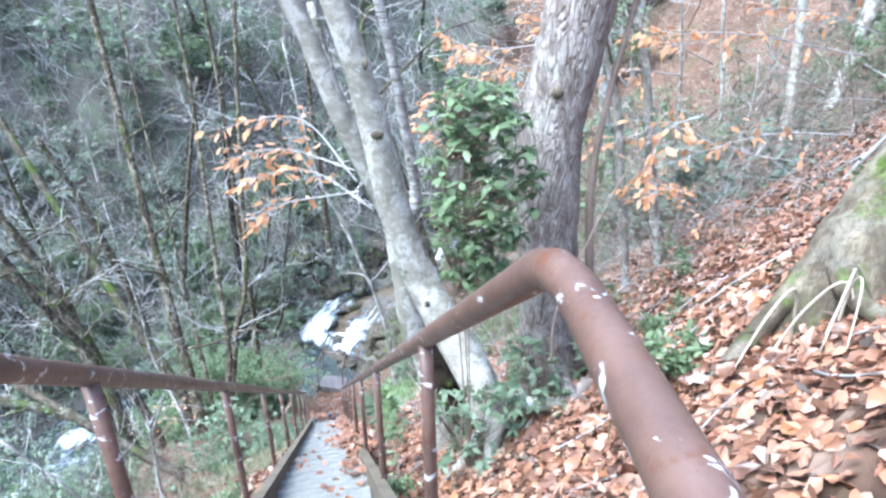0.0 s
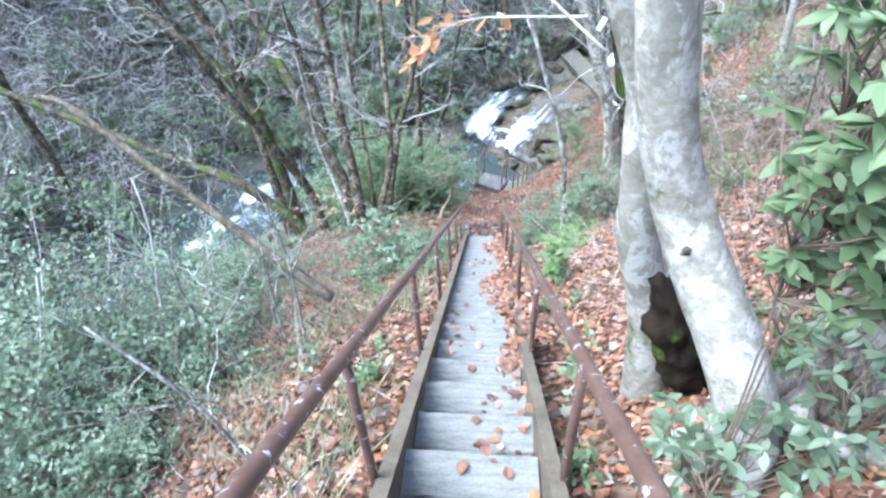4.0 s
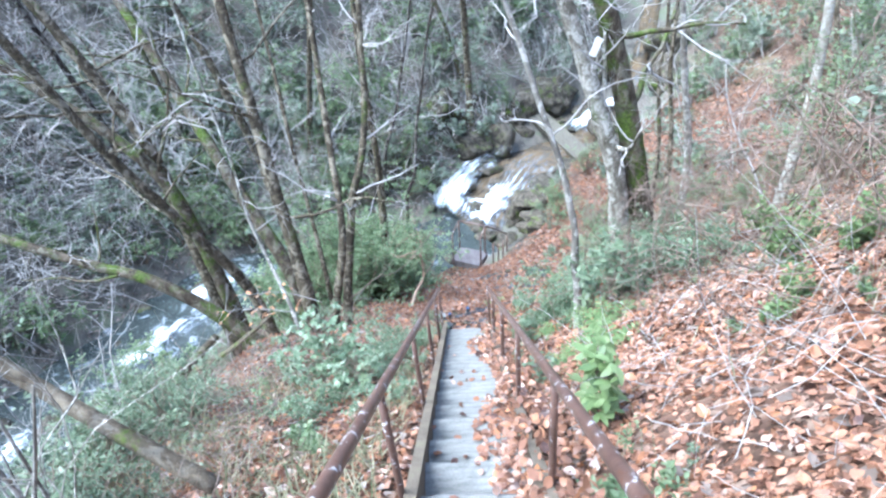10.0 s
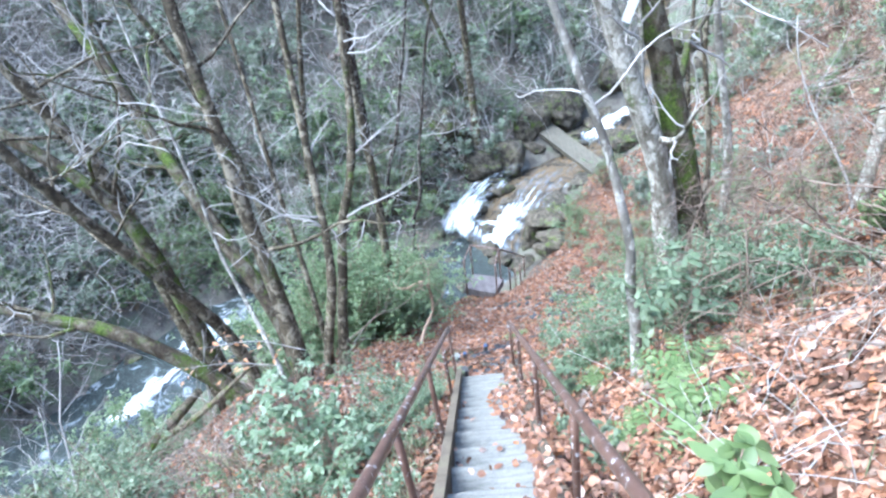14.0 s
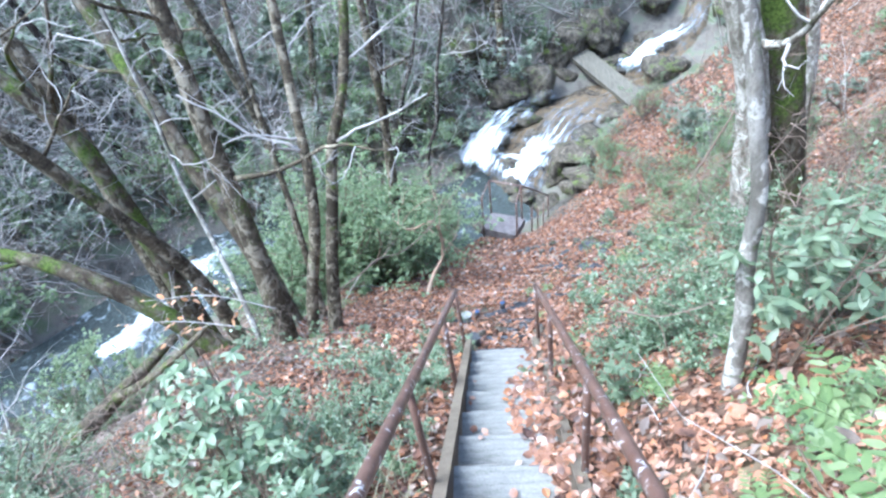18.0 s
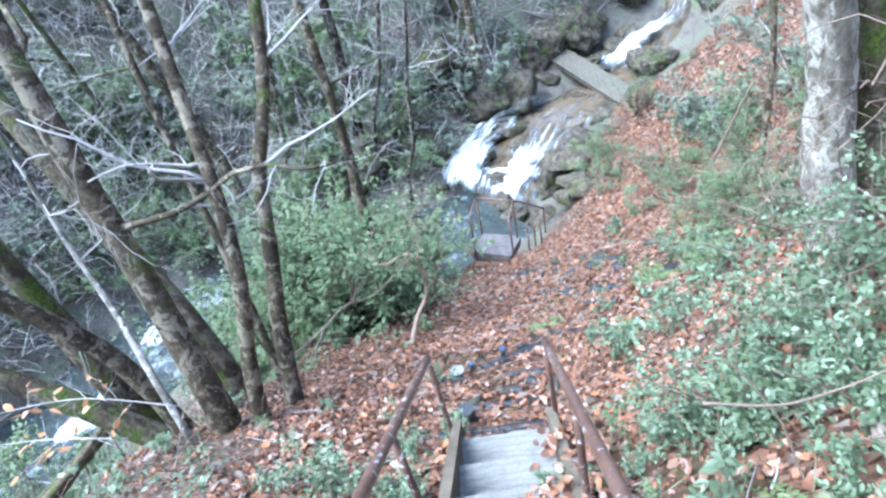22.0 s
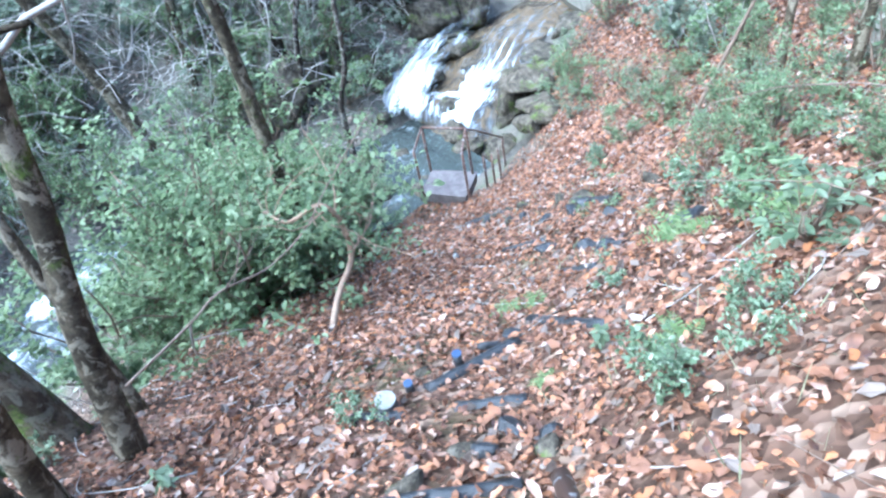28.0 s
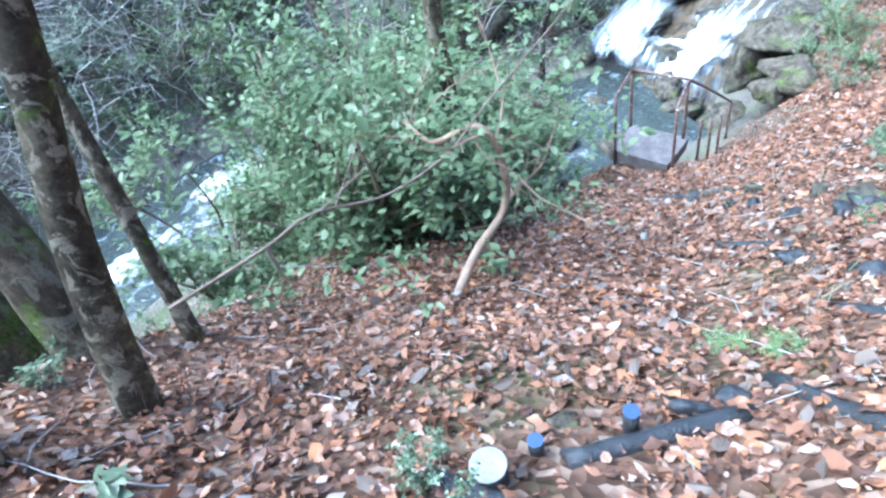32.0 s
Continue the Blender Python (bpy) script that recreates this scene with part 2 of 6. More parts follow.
MAT = {
    "ground": ground_material(),
    "litter": leaf_material("fallen_leaves", [(0.0, (0.035, 0.023, 0.02)), (0.32, (0.09, 0.052, 0.042)), (0.55, (0.19, 0.108, 0.074)), (0.7, (0.3, 0.155, 0.095)), (0.8, (0.42, 0.185, 0.075)), (0.92, (0.4, 0.28, 0.22)), (1.0, (0.47, 0.39, 0.34))], 0.26, 0.1),
    "duff": leaf_material("grey_old_leaves", [(0.0, (0.07, 0.055, 0.045)), (0.5, (0.19, 0.15, 0.125)), (1.0, (0.42, 0.36, 0.32))], 0.6, 0.1),
    "dry_litter": leaf_material("dry_pale_leaves", [(0.0, (0.14, 0.075, 0.052)), (0.4, (0.34, 0.18, 0.12)), (0.7, (0.45, 0.24, 0.15)), (1.0, (0.5, 0.38, 0.31))], 0.42, 0.15),
    "orange": leaf_material("dry_beech_leaves", [(0.0, (0.52, 0.23, 0.09)), (0.5, (0.66, 0.36, 0.18)), (1.0, (0.76, 0.56, 0.4))], 0.45, 0.45),
    "green": leaf_material("evergreen_leaves", [(0.0, (0.07, 0.115, 0.05)), (0.5, (0.175, 0.24, 0.12)), (1.0, (0.34, 0.41, 0.25))], 0.42, 0.4),
    "pale": leaf_material("grey_green_leaves", [(0.0, (0.06, 0.095, 0.05)), (0.5, (0.14, 0.185, 0.11)), (1.0, (0.27, 0.325, 0.215))], 0.3, 0.25),
    "leafy": leaf_material("blue_green_leaves", [(0.0, (0.1, 0.145, 0.09)), (0.5, (0.2, 0.26, 0.17)), (1.0, (0.36, 0.42, 0.31))], 0.35, 0.4),
    # far leaves made paler: haze and brightness of distance put into the colour
    "hazed": leaf_material("far_leaves_hazed", [(0.0, (0.1, 0.14, 0.095)), (0.5, (0.19, 0.235, 0.17)), (1.0, (0.33, 0.37, 0.29))], 0.45, 0.4),
    "glossy": leaf_material("glossy_leaves", [(0.0, (0.06, 0.1, 0.05)), (0.5, (0.15, 0.205, 0.12)), (1.0, (0.32, 0.385, 0.27))], 0.27, 0.25),
    "lime": leaf_material("yellow_green_leaves", [(0.0, (0.075, 0.125, 0.045)), (0.5, (0.155, 0.22, 0.085)), (1.0, (0.3, 0.36, 0.19))], 0.4, 0.32),
    "grass": leaf_material("dry_grass_blades", [(0.0, (0.08, 0.115, 0.05)), (0.5, (0.2, 0.21, 0.12)), (1.0, (0.4, 0.35, 0.25))], 0.6, 0.25),
    "beech": bark_material("smooth_grey_bark", (0.22, 0.205, 0.165), (0.46, 0.44, 0.39), 0.16, (1, 1, 1.6), 12.0, bump=0.3, spots=0.5, lichen=(0.6, 0.6, 0.57)),
    "pine": bark_material("scaly_pine_bark", (0.15, 0.115, 0.095), (0.46, 0.42, 0.39), 0.0, (1, 1, 0.4), 24.0, bump=0.6, spots=0.3, scales=True),
    "old": bark_material("olive_brown_bark", (0.07, 0.055, 0.038), (0.25, 0.21, 0.15), 0.25, (1, 1, 0.35), 16.0, bump=1.0, spots=0.15),
    "cherry": bark_material("banded_cherry_bark", (0.13, 0.115, 0.1), (0.5, 0.49, 0.47), 0.0, (0.4, 0.4, 1.2), 14.0, True, 0.7, spots=0.7, lichen=(0.6, 0.6, 0.58)),
    "mossy": bark_material("mossy_brown_bark", (0.03, 0.022, 0.015), (0.17, 0.14, 0.1), 0.5, (1, 1, 0.35), 12.0, bump=0.9, spots=0.3, lichen=(0.34, 0.33, 0.26)),
    "bark": bark_material("blotched_bark", (0.03, 0.024, 0.016), (0.15, 0.125, 0.085), 0.22, (1, 1, 1.3), 11.0, bump=0.9, spots=0.6, lichen=(0.37, 0.33, 0.25)),
    "dark": bark_material("wet_dark_bark", (0.015, 0.012, 0.01), (0.07, 0.055, 0.045), 0.1),
    # rotten wood, its colour darkened to hold the shade inside the hollow
    "rotten": bark_material("rotten_wood_cavity_shade", (0.005, 0.004, 0.003), (0.035, 0.024, 0.014), 0.2, (1, 1, 0.3), 18.0, bump=1.0, spots=0.1, lichen=(0.07, 0.05, 0.035)),
    "white": bark_material("lichened_bark", (0.13, 0.12, 0.1), (0.4, 0.38, 0.34), 0.2, (1, 1, 0.4), 11.0, bump=0.7, spots=0.75, lichen=(0.6, 0.59, 0.54)),
    "peeling": bark_material("peeling_pale_bark", (0.1, 0.085, 0.06), (0.5, 0.48, 0.42), 0.22, (1, 1, 0.5), 18.0, bump=1.0, spots=0.7, lichen=(0.66, 0.64, 0.58)),
    "wetrock": bark_material("brown_wet_rock", (0.03, 0.026, 0.02), (0.17, 0.145, 0.11), 0.3, (1, 1, 1), 5.0, bump=1.0, spots=0.15, lichen=(0.3, 0.27, 0.22)),
    "twig": plain_material("bare_grey_twigs", [(0.3, (0.25, 0.24, 0.225)), (0.7, (0.54, 0.52, 0.5))], 5.0),
    "brown": plain_material("brown_twigs", [(0.3, (0.1, 0.075, 0.055)), (0.7, (0.26, 0.2, 0.15))], 5.0),
    "straw": plain_material("pale_brown_twigs", [(0.3, (0.12, 0.088, 0.068)), (0.7, (0.3, 0.235, 0.19))], 5.0),
    "pale_straw": plain_material("pale_straw", [(0.3, (0.38, 0.32, 0.24)), (0.7, (0.62, 0.56, 0.46))], 9.0),
    "tan": plain_material("peeling_orange_bark", [(0.3, (0.22, 0.14, 0.095)), (0.7, (0.46, 0.35, 0.26))], 9.0),
    "rail": rail_material(),
    "tread": plain_material("weathered_grey_tread", [(0.3, (0.085, 0.085, 0.072)), (0.45, (0.17, 0.17, 0.155)), (0.58, (0.225, 0.223, 0.208)), (0.8, (0.3, 0.3, 0.28))], 7.0, 0.9, 0.7, 0.004, (0.6, 5, 1)),
    "stringer": plain_material("mossy_stringer", [(0.3, (0.07, 0.058, 0.04)), (0.55, (0.17, 0.14, 0.105)), (0.8, (0.2, 0.2, 0.11))], 4.0, 0.9),
    "black": plain_material("charred_wood", [(0.3, (0.02, 0.022, 0.026)), (0.7, (0.055, 0.06, 0.068))], 9.0, 0.36, 0.8, 0.01, specular=0.5),
    "cap": plain_material("white_cap", [(0.3, (0.19, 0.19, 0.18)), (0.7, (0.33, 0.33, 0.32))], 12.0, 0.7),
    "blue": plain_material("blue_cap", [(0.3, (0.035, 0.06, 0.13)), (0.7, (0.06, 0.1, 0.19))], 12.0, 0.5),
    "paper": plain_material("white_plate", [(0.3, (0.62, 0.62, 0.6)), (0.7, (0.78, 0.78, 0.76))], 8.0, 0.5),
    "slab": plain_material("pale_stone_slab", [(0.3, (0.07, 0.062, 0.06)), (0.5, (0.14, 0.125, 0.125)), (0.7, (0.24, 0.22, 0.22))], 7.0, 0.85, 0.8, 0.015, fine=40.0),
    "timber": plain_material("old_timber", [(0.3, (0.07, 0.065, 0.05)), (0.7, (0.19, 0.175, 0.14))], 3.0, 0.9, stretch=(6, 1, 1)),
    "rock": bark_material("mossy_wet_rock", (0.02, 0.018, 0.014), (0.15, 0.13, 0.1), 0.35, (1, 1, 1), 5.0, bump=1.0, spots=0.2, lichen=(0.28, 0.26, 0.22)),
    "water": water_material(),
    "film": film_material(),
    "foam": foam_material(),
}


# ---- mesh helpers ----
class Geo:
    """Collects quads for one mesh."""

    def __init__(self):
        self.v, self.q, self.n = [], [], 0

    def add(self, verts, quads):
        self.v.append(np.asarray(verts, float))
        self.q.append(np.asarray(quads, int) + self.n)
        self.n += len(verts)

    def tube(self, pts, radii, sides=6, rough=0.0, squash=1.0, caps=True):
        pts = np.asarray(pts, float)
        k = len(pts)
        radii = np.broadcast_to(np.asarray(radii, float), (k,))
        d = np.gradient(pts, axis=0)
        d /= np.linalg.norm(d, axis=1, keepdims=True) + 1e-9
        ref = np.array([0.0, 0.0, 1.0]) if abs(d[:, 2]).mean() < 0.8 else np.array([0.0, 1.0, 0.0])
        a = np.cross(d, ref)
        a /= np.linalg.norm(a, axis=1, keepdims=True) + 1e-9
        b = np.cross(d, a)
        ang = np.arange(sides) / sides * 2 * np.pi
        r = radii[:, None] * (1 + rough * rng.uniform(-1, 1, (k, sides)))
        ring = pts[:, None] + r[..., None] * (np.cos(ang)[None, :, None] * a[:, None] + squash * np.sin(ang)[None, :, None] * b[:, None])
        if caps:
            ring = np.concatenate([pts[:1, None].repeat(sides, 1), ring, pts[-1:, None].repeat(sides, 1)])
            k += 2
        i = np.arange(k - 1)[:, None] * sides
        j = np.arange(sides)[None]
        jn = (j + 1) % sides
        self.add(ring.reshape(-1, 3), np.stack([i + j, i + jn, i + sides + jn, i + sides + j], -1).reshape(-1, 4))

    def leaves(self, at, size, along=None, flat=0.35, width=0.42, droop=0.0, fine=False, jag=0.0):
        """Pointed leaves folded along the midrib; fine ones have a rounder outline and a bent tip."""
        at = np.asarray(at, float)
        m = len(at)
        size = np.broadcast_to(np.asarray(size, float), (m,))[:, None]
        if along is None:
            along = rng.normal(size=(m, 3))
            along[:, 2] = along[:, 2] * flat - droop
        along = along / (np.linalg.norm(along, axis=1, keepdims=True) + 1e-9)
        up = rng.normal(size=(m, 3)) * flat + [0, 0, 1.0]
        side = np.cross(along, up)
        side /= np.linalg.norm(side, axis=1, keepdims=True) + 1e-9
        nor = np.cross(side, along)
        lift = rng.uniform(-0.08, 0.2, (m, 1)) * min(1.0, width / 0.35)
        wide = width * rng.uniform(0.75, 1.2, (m, 1))

        def c(u, s, h):
            return at + size * (u * along + s * wide * side + h * lift * nor)

        if fine:
            us = (0.12, 0.32, 0.55, 0.78)
            ws = (0.5, 0.92, 0.95, 0.6)
            sag = (0.25, 0.45, 0.3, -0.25)
            rib = [c(0, 0, 0)] + [c(u, 0, h) for u, h in zip(us, sag)] + [c(1.0, 0, -1.2)]
            lf = [c(u, -w, h + 0.5) for u, w, h in zip(us, ws, sag)]
            rt = [c(u, w, h + 0.5) for u, w, h in zip(us, ws, sag)]
            vs = np.stack(rib + lf + rt, 1)
            vs = vs + jag * size[:, :, None] * rng.normal(size=vs.shape)
            o = np.arange(m)[:, None] * 14
            quads = [(0, 6, 7, 1), (0, 1, 11, 10)] + [(1, 7, 8, 2), (1, 2, 12, 11), (2, 8, 9, 3), (2, 3, 13, 12), (3, 9, 5, 4), (3, 4, 5, 13)]
            self.add(vs.reshape(-1, 3), np.concatenate([o + list(q) for q in quads]))
            return
        vs = np.stack([c(0, 0, 0), c(0.3, -0.9, 0.8), c(0.7, -0.75, 0.7), c(1.0, 0, -0.3), c(0.7, 0.75, 0.7), c(0.3, 0.9, 0.8)], 1)
        vs = vs + jag * size[:, :, None] * rng.normal(size=vs.shape)
        o = np.arange(m)[:, None] * 6
        self.add(vs.reshape(-1, 3), np.concatenate([o + [0, 1, 2, 3], o + [0, 3, 4, 5]]))

    def box(self, m, size, jitter=0.0):
        x, y, z = (s / 2 for s in size)
        vs = np.array([(sx * x, sy * y, sz * z) for sz in (-1, 1) for sy in (-1, 1) for sx in (-1, 1)])
        vs = vs + rng.uniform(-jitter, jitter, vs.shape)
        r = np.array(m)
        self.add(vs @ r[:3, :3].T + r[:3, 3], [(0, 2, 3, 1), (4, 5, 7, 6), (0, 1, 5, 4), (2, 6, 7, 3), (0, 4, 6, 2), (1, 3, 7, 5)])

    def mesh(self, name, mat, smooth=True):
        v, q = np.concatenate(self.v), np.concatenate(self.q)
        me = bpy.data.meshes.new(name)
        me.vertices.add(len(v))
        me.vertices.foreach_set("co", v.ravel())
        me.loops.add(4 * len(q))
        me.loops.foreach_set("vertex_index", q.ravel().astype(np.int32))
        me.polygons.add(len(q))
        me.polygons.foreach_set("loop_start", np.arange(0, 4 * len(q), 4, dtype=np.int32))
        me.polygons.foreach_set("use_smooth", np.full(len(q), smooth))
        me.update(calc_edges=True)
        me.validate()
        me.materials.append(mat)
        return me


def part(name, geo, material, parent, label="", smooth=True, kind=""):
    """One mesh object under a thing or a part."""
    ob = new(name, geo.mesh(name, MAT[material], smooth) if isinstance(geo, Geo) else geo)
    ob.parent = parent
    return tagged(ob, label, kind=kind)


def thing(name, at, label, category, group="", kind=""):
    ob = new(name)
    ob.location = at
    ob.empty_display_size = 0.1
    return tagged(ob, label, category, group, kind)


def under(root, ob):
    """Keeps a mesh built in world places where it is, below a root that stands elsewhere."""
    ob.matrix_parent_inverse = Matrix.Translation(-root.location)
    return ob


def spline(pts, n):
    """A smooth line through a few points."""
    p = np.asarray(pts, float)
    if len(p) == 2:
        p = np.stack([p[0], p.mean(0), p[1]])
    p = np.concatenate([[2 * p[0] - p[1]], p, [2 * p[-1] - p[-2]]])
    out = []
    for t in np.linspace(0, len(p) - 3 - 1e-6, n):
        i = int(t)
        u = t - i
        a, b, c, d = p[i : i + 4]
        out.append(0.5 * (2 * b + (c - a) * u + (2 * a - 5 * b + 4 * c - d) * u**2 + (3 * b - a - 3 * c + d) * u**3))
    return np.array(out)


def wander(start, way, length, steps=6, bend=0.25, rise=0.0):
    """A crooked twig from start along way."""
    way = np.asarray(way, float) / (np.linalg.norm(way) + 1e-9)
    pts = [np.asarray(start, float)]
    for _ in range(steps):
        way = way + rng.normal(size=3) * bend + [0, 0, rise]
        way /= np.linalg.norm(way)
        pts.append(pts[-1] + way * length / steps)
    return np.array(pts)


def sprays(geo, line, r0, depth=2, count=5, spread=0.9, tips=None, rise=0.02, shrink=0.5):
    """Side twigs along a line, and twigs on those; tips collects their ends."""
    length = np.linalg.norm(np.diff(line, axis=0), axis=1).sum()
    for _ in range(count):
        u = rng.uniform(0.25, 1.0)
        i = min(int(u * (len(line) - 1)), len(line) - 2)
        at = line[i] + (line[i + 1] - line[i]) * rng.uniform()
        d = line[i + 1] - line[i]
        d = d / (np.linalg.norm(d) + 1e-9) + rng.normal(size=3) * spread
        sub = wander(at, d, length * shrink * rng.uniform(0.5, 1.1), 5 if depth > 1 else 3, 0.24, rise)
        r = r0 * (1 - 0.7 * u) * 0.6
        geo.tube(sub, np.linspace(r, r * 0.3, len(sub)), 4 if r > 0.006 else 3, caps=False)
        if tips is not None:
            tips.extend(sub[1:] if depth == 1 else sub[2:])
        if depth > 1:
            sprays(geo, sub, r, depth - 1, max(2, count - 1), spread, tips, rise, shrink)


# ---- the lie of the land ----
STREAM = np.array([(10.5, 37.0, 0.4), (7.9, 30.0, -2.3), (6.9, 28.2, -3.2), (5.0, 26.7, -3.95), (2.6, 25.0, -4.0), (1.0, 23.2, -4.6), (0.4, 21.6, -5.1), (-1.2, 20.7, -5.15), (-5.0, 20.2, -5.32), (-8.0, 19.6, -5.45), (-9.2, 18.0, -5.58), (-11.8, 13.5, -5.75), (-15.0, 8.0, -6.4), (-19.0, 0.0, -7.2), (-24.0, -9.0, -8.0)])


def stream_at(x, y):
    """Distance to the stream's middle, the bed's height there, and the side (+: far bank)."""
    best = np.full(np.shape(x), 1e9)
    bed, side = np.zeros(np.shape(x)), np.zeros(np.shape(x))
    for a, b in zip(STREAM[:-1], STREAM[1:]):
        d = b[:2] - a[:2]
        u = np.clip(((x - a[0]) * d[0] + (y - a[1]) * d[1]) / (d @ d), 0, 1)
        dx, dy = x - a[0] - u * d[0], y - a[1] - u * d[1]
        dist = np.hypot(dx, dy)
        near = dist < best
        best = np.where(near, dist, best)
        bed = np.where(near, a[2] + u * (b[2] - a[2]), bed)
        side = np.where(near, np.sign(d[1] * dx - d[0] * dy), side)
    return best, bed, side


def rumple(x, y, scale, seed=0.0):
    k = 1 / scale
    return (np.sin(1.7 * k * x + 2.3 * k * y + seed) + np.sin(-2.9 * k * x + 1.3 * k * y + 2 * seed + 1.0) + 0.6 * np.sin(4.1 * k * x + 3.7 * k * y + 3 * seed)) / 2.6


PROFILE = np.array([(-40, 21.0), (-6, 8.3), (-1.0, 7.25), (0.9, 6.98), (1.15, 6.88), (10.1, 0.68), (11.57, -0.28), (12.2, -0.62), (13.7, -1.6), (18.0, -4.05), (19.2, -4.4), (21.0, -5.0), (26.0, -4.9), (40.0, 2.0), (80.0, 10.0)])


def ground(x, y):
    x, y = np.asarray(x, float), np.asarray(y, float)
    zc = np.interp(y, PROFILE[:, 0], PROFILE[:, 1])
    right = np.interp(y, [-5, 9, 13, 20, 30], [0.62, 0.62, 0.36, 0.34, 0.6])
    r, l = np.maximum(x - 0.25, 0), np.maximum(-0.6 - x, 0)
    left = np.interp(y, [0, 4, 9, 11, 13], [0.45, 0.4, 0.12, -0.03, 0.12])
    far = np.maximum(l - 2.3, 0)
    z = zc + right * np.minimum(r, 6) + 0.75 * np.maximum(r - 6, 0) - left * np.minimum(l, 2.3) - 0.62 * far
    away = np.clip((np.abs(x + 0.15) - 0.5) / 1.5, 0, 1)
    z = z + away * (0.12 * rumple(x, y, 1.4, 0.7) + 0.05 * rumple(x, y, 0.45, 2.1))
    z = z - 0.24 * np.clip((0.33 - np.abs(x + 0.15)) / 0.08, 0, 1) * np.clip((y - 1.25) / 0.2, 0, 1) * np.clip((9.95 - y) / 0.2, 0, 1)
    d, bed, side = stream_at(x, y)
    wide = np.interp(y, [10, 19, 20.5, 22, 25, 27, 30], [1.6, 1.5, 1.2, 1.5, 1.5, 1.0, 0.8])
    bank = bed - 0.25 + 0.9 * np.maximum(d - wide, 0) + 0.35 * np.clip(d - 0.6 * wide, 0, 1) * rumple(x, y, 1.1, 1.3)
    farbank = bank + 0.5 * np.maximum(d - wide - 6, 0)
    near = np.where(d < wide, np.minimum(z, bed - 0.25), np.maximum(np.minimum(z, bank), bed - 0.2 + 0.32 * np.clip((d - wide) / 0.25, 0, 1)))
    return np.where(side > 0, np.maximum(farbank, np.where(d < 30, -99, z)), near)


def gz(x, y):
    return float(ground(x, y))


# ---- ground and water ----
def spaced(lo, hi, stepsize, out_lo, out_hi):
    mid = list(np.arange(lo, hi, stepsize))
    for end, sign in ((out_hi, 1), (out_lo, -1)):
        s, p = stepsize, mid[-1] if sign > 0 else mid[0]
        while sign * (end - p) > 0:
            s *= 1.16
            p += sign * s
            mid = mid + [p] if sign > 0 else [p] + mid
    return np.array(mid)


def build_ground():
    xs, ys = spaced(-8, 6, 0.1, -320, 320), spaced(-1, 22, 0.13, -320, 320)
    gx, gy = np.meshgrid(xs, ys)
    gzz = np.minimum(ground(gx, gy), 60)
    n, m = gx.shape
    i = np.arange(n - 1)[:, None] * m + np.arange(m - 1)[None]
    g = Geo()
    g.add(np.stack([gx, gy, gzz], -1).reshape(-1, 3), np.stack([i, i + 1, i + m + 1, i + m], -1).reshape(-1, 4))
    me = g.mesh("ground", MAT["ground"])
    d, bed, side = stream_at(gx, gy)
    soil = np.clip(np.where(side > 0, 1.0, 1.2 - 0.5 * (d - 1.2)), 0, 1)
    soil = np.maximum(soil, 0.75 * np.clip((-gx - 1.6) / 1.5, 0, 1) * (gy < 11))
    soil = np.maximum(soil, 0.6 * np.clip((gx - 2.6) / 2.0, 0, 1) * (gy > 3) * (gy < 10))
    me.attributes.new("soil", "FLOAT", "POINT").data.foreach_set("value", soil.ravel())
    return tagged(new("ground", me), "steep forest floor covered with brown leaf litter", "ground", kind="structure")


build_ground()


def ribbon(name, line, width, mat, label, category, kind, lift=0.0, cross=9, wave=0.03, n=60, crown=0.0):
    """A sheet of water that follows a line."""
    p = spline(line, n)
    d = np.gradient(p[:, :2], axis=0)
    d /= np.linalg.norm(d, axis=1, keepdims=True)
    s = np.stack([-d[:, 1], d[:, 0]], 1)
    w = np.interp(np.linspace(0, 1, n), np.linspace(0, 1, len(width)), width)
    u = np.linspace(-1, 1, cross)
    v = np.zeros((n, cross, 3))
    v[..., :2] = p[:, None, :2] + s[:, None] * (u[None, :, None] * w[:, None, None])
    v[..., 2] = p[:, None, 2] + lift + crown * (1 - u[None] ** 2) + wave * rumple(v[..., 0], v[..., 1], 0.5, 0.4) + 0.5 * wave * rng.normal(size=(n, cross))
    i = np.arange(n - 1)[:, None] * cross + np.arange(cross - 1)[None]
    g = Geo()
    g.add(v.reshape(-1, 3), np.stack([i, i + 1, i + cross + 1, i + cross], -1).reshape(-1, 4))
    me = g.mesh(name, MAT[mat])
    run = np.concatenate([[0], np.cumsum(np.linalg.norm(np.diff(p, axis=0), axis=1))])[:, None] + 0 * u[None]
    flow = np.stack([0.9 * run, 6.0 * u[None] * w[:, None] + 0.4 * np.sin(2 * run), 0 * run], -1)
    me.attributes.new("flow", "FLOAT_VECTOR", "POINT").data.foreach_set("vector", flow.ravel())
    return tagged(new(name, me), label, category, kind=kind)


ribbon("water_stream", STREAM[6:], [1.6, 1.9, 1.7, 1.5, 1.7, 1.8, 2, 3, 4], "water", "shallow dark stream flowing over stones", "stream", "structure", 0.04, n=100, wave=0.05)
ribbon("water_upper", STREAM[:7], [0.4, 0.4, 0.5, 0.7, 1.0, 1.15, 0.8], "film", "stream sliding over bedrock above the pool", "stream", "structure", -0.26, n=80, wave=0.045, crown=0.28)


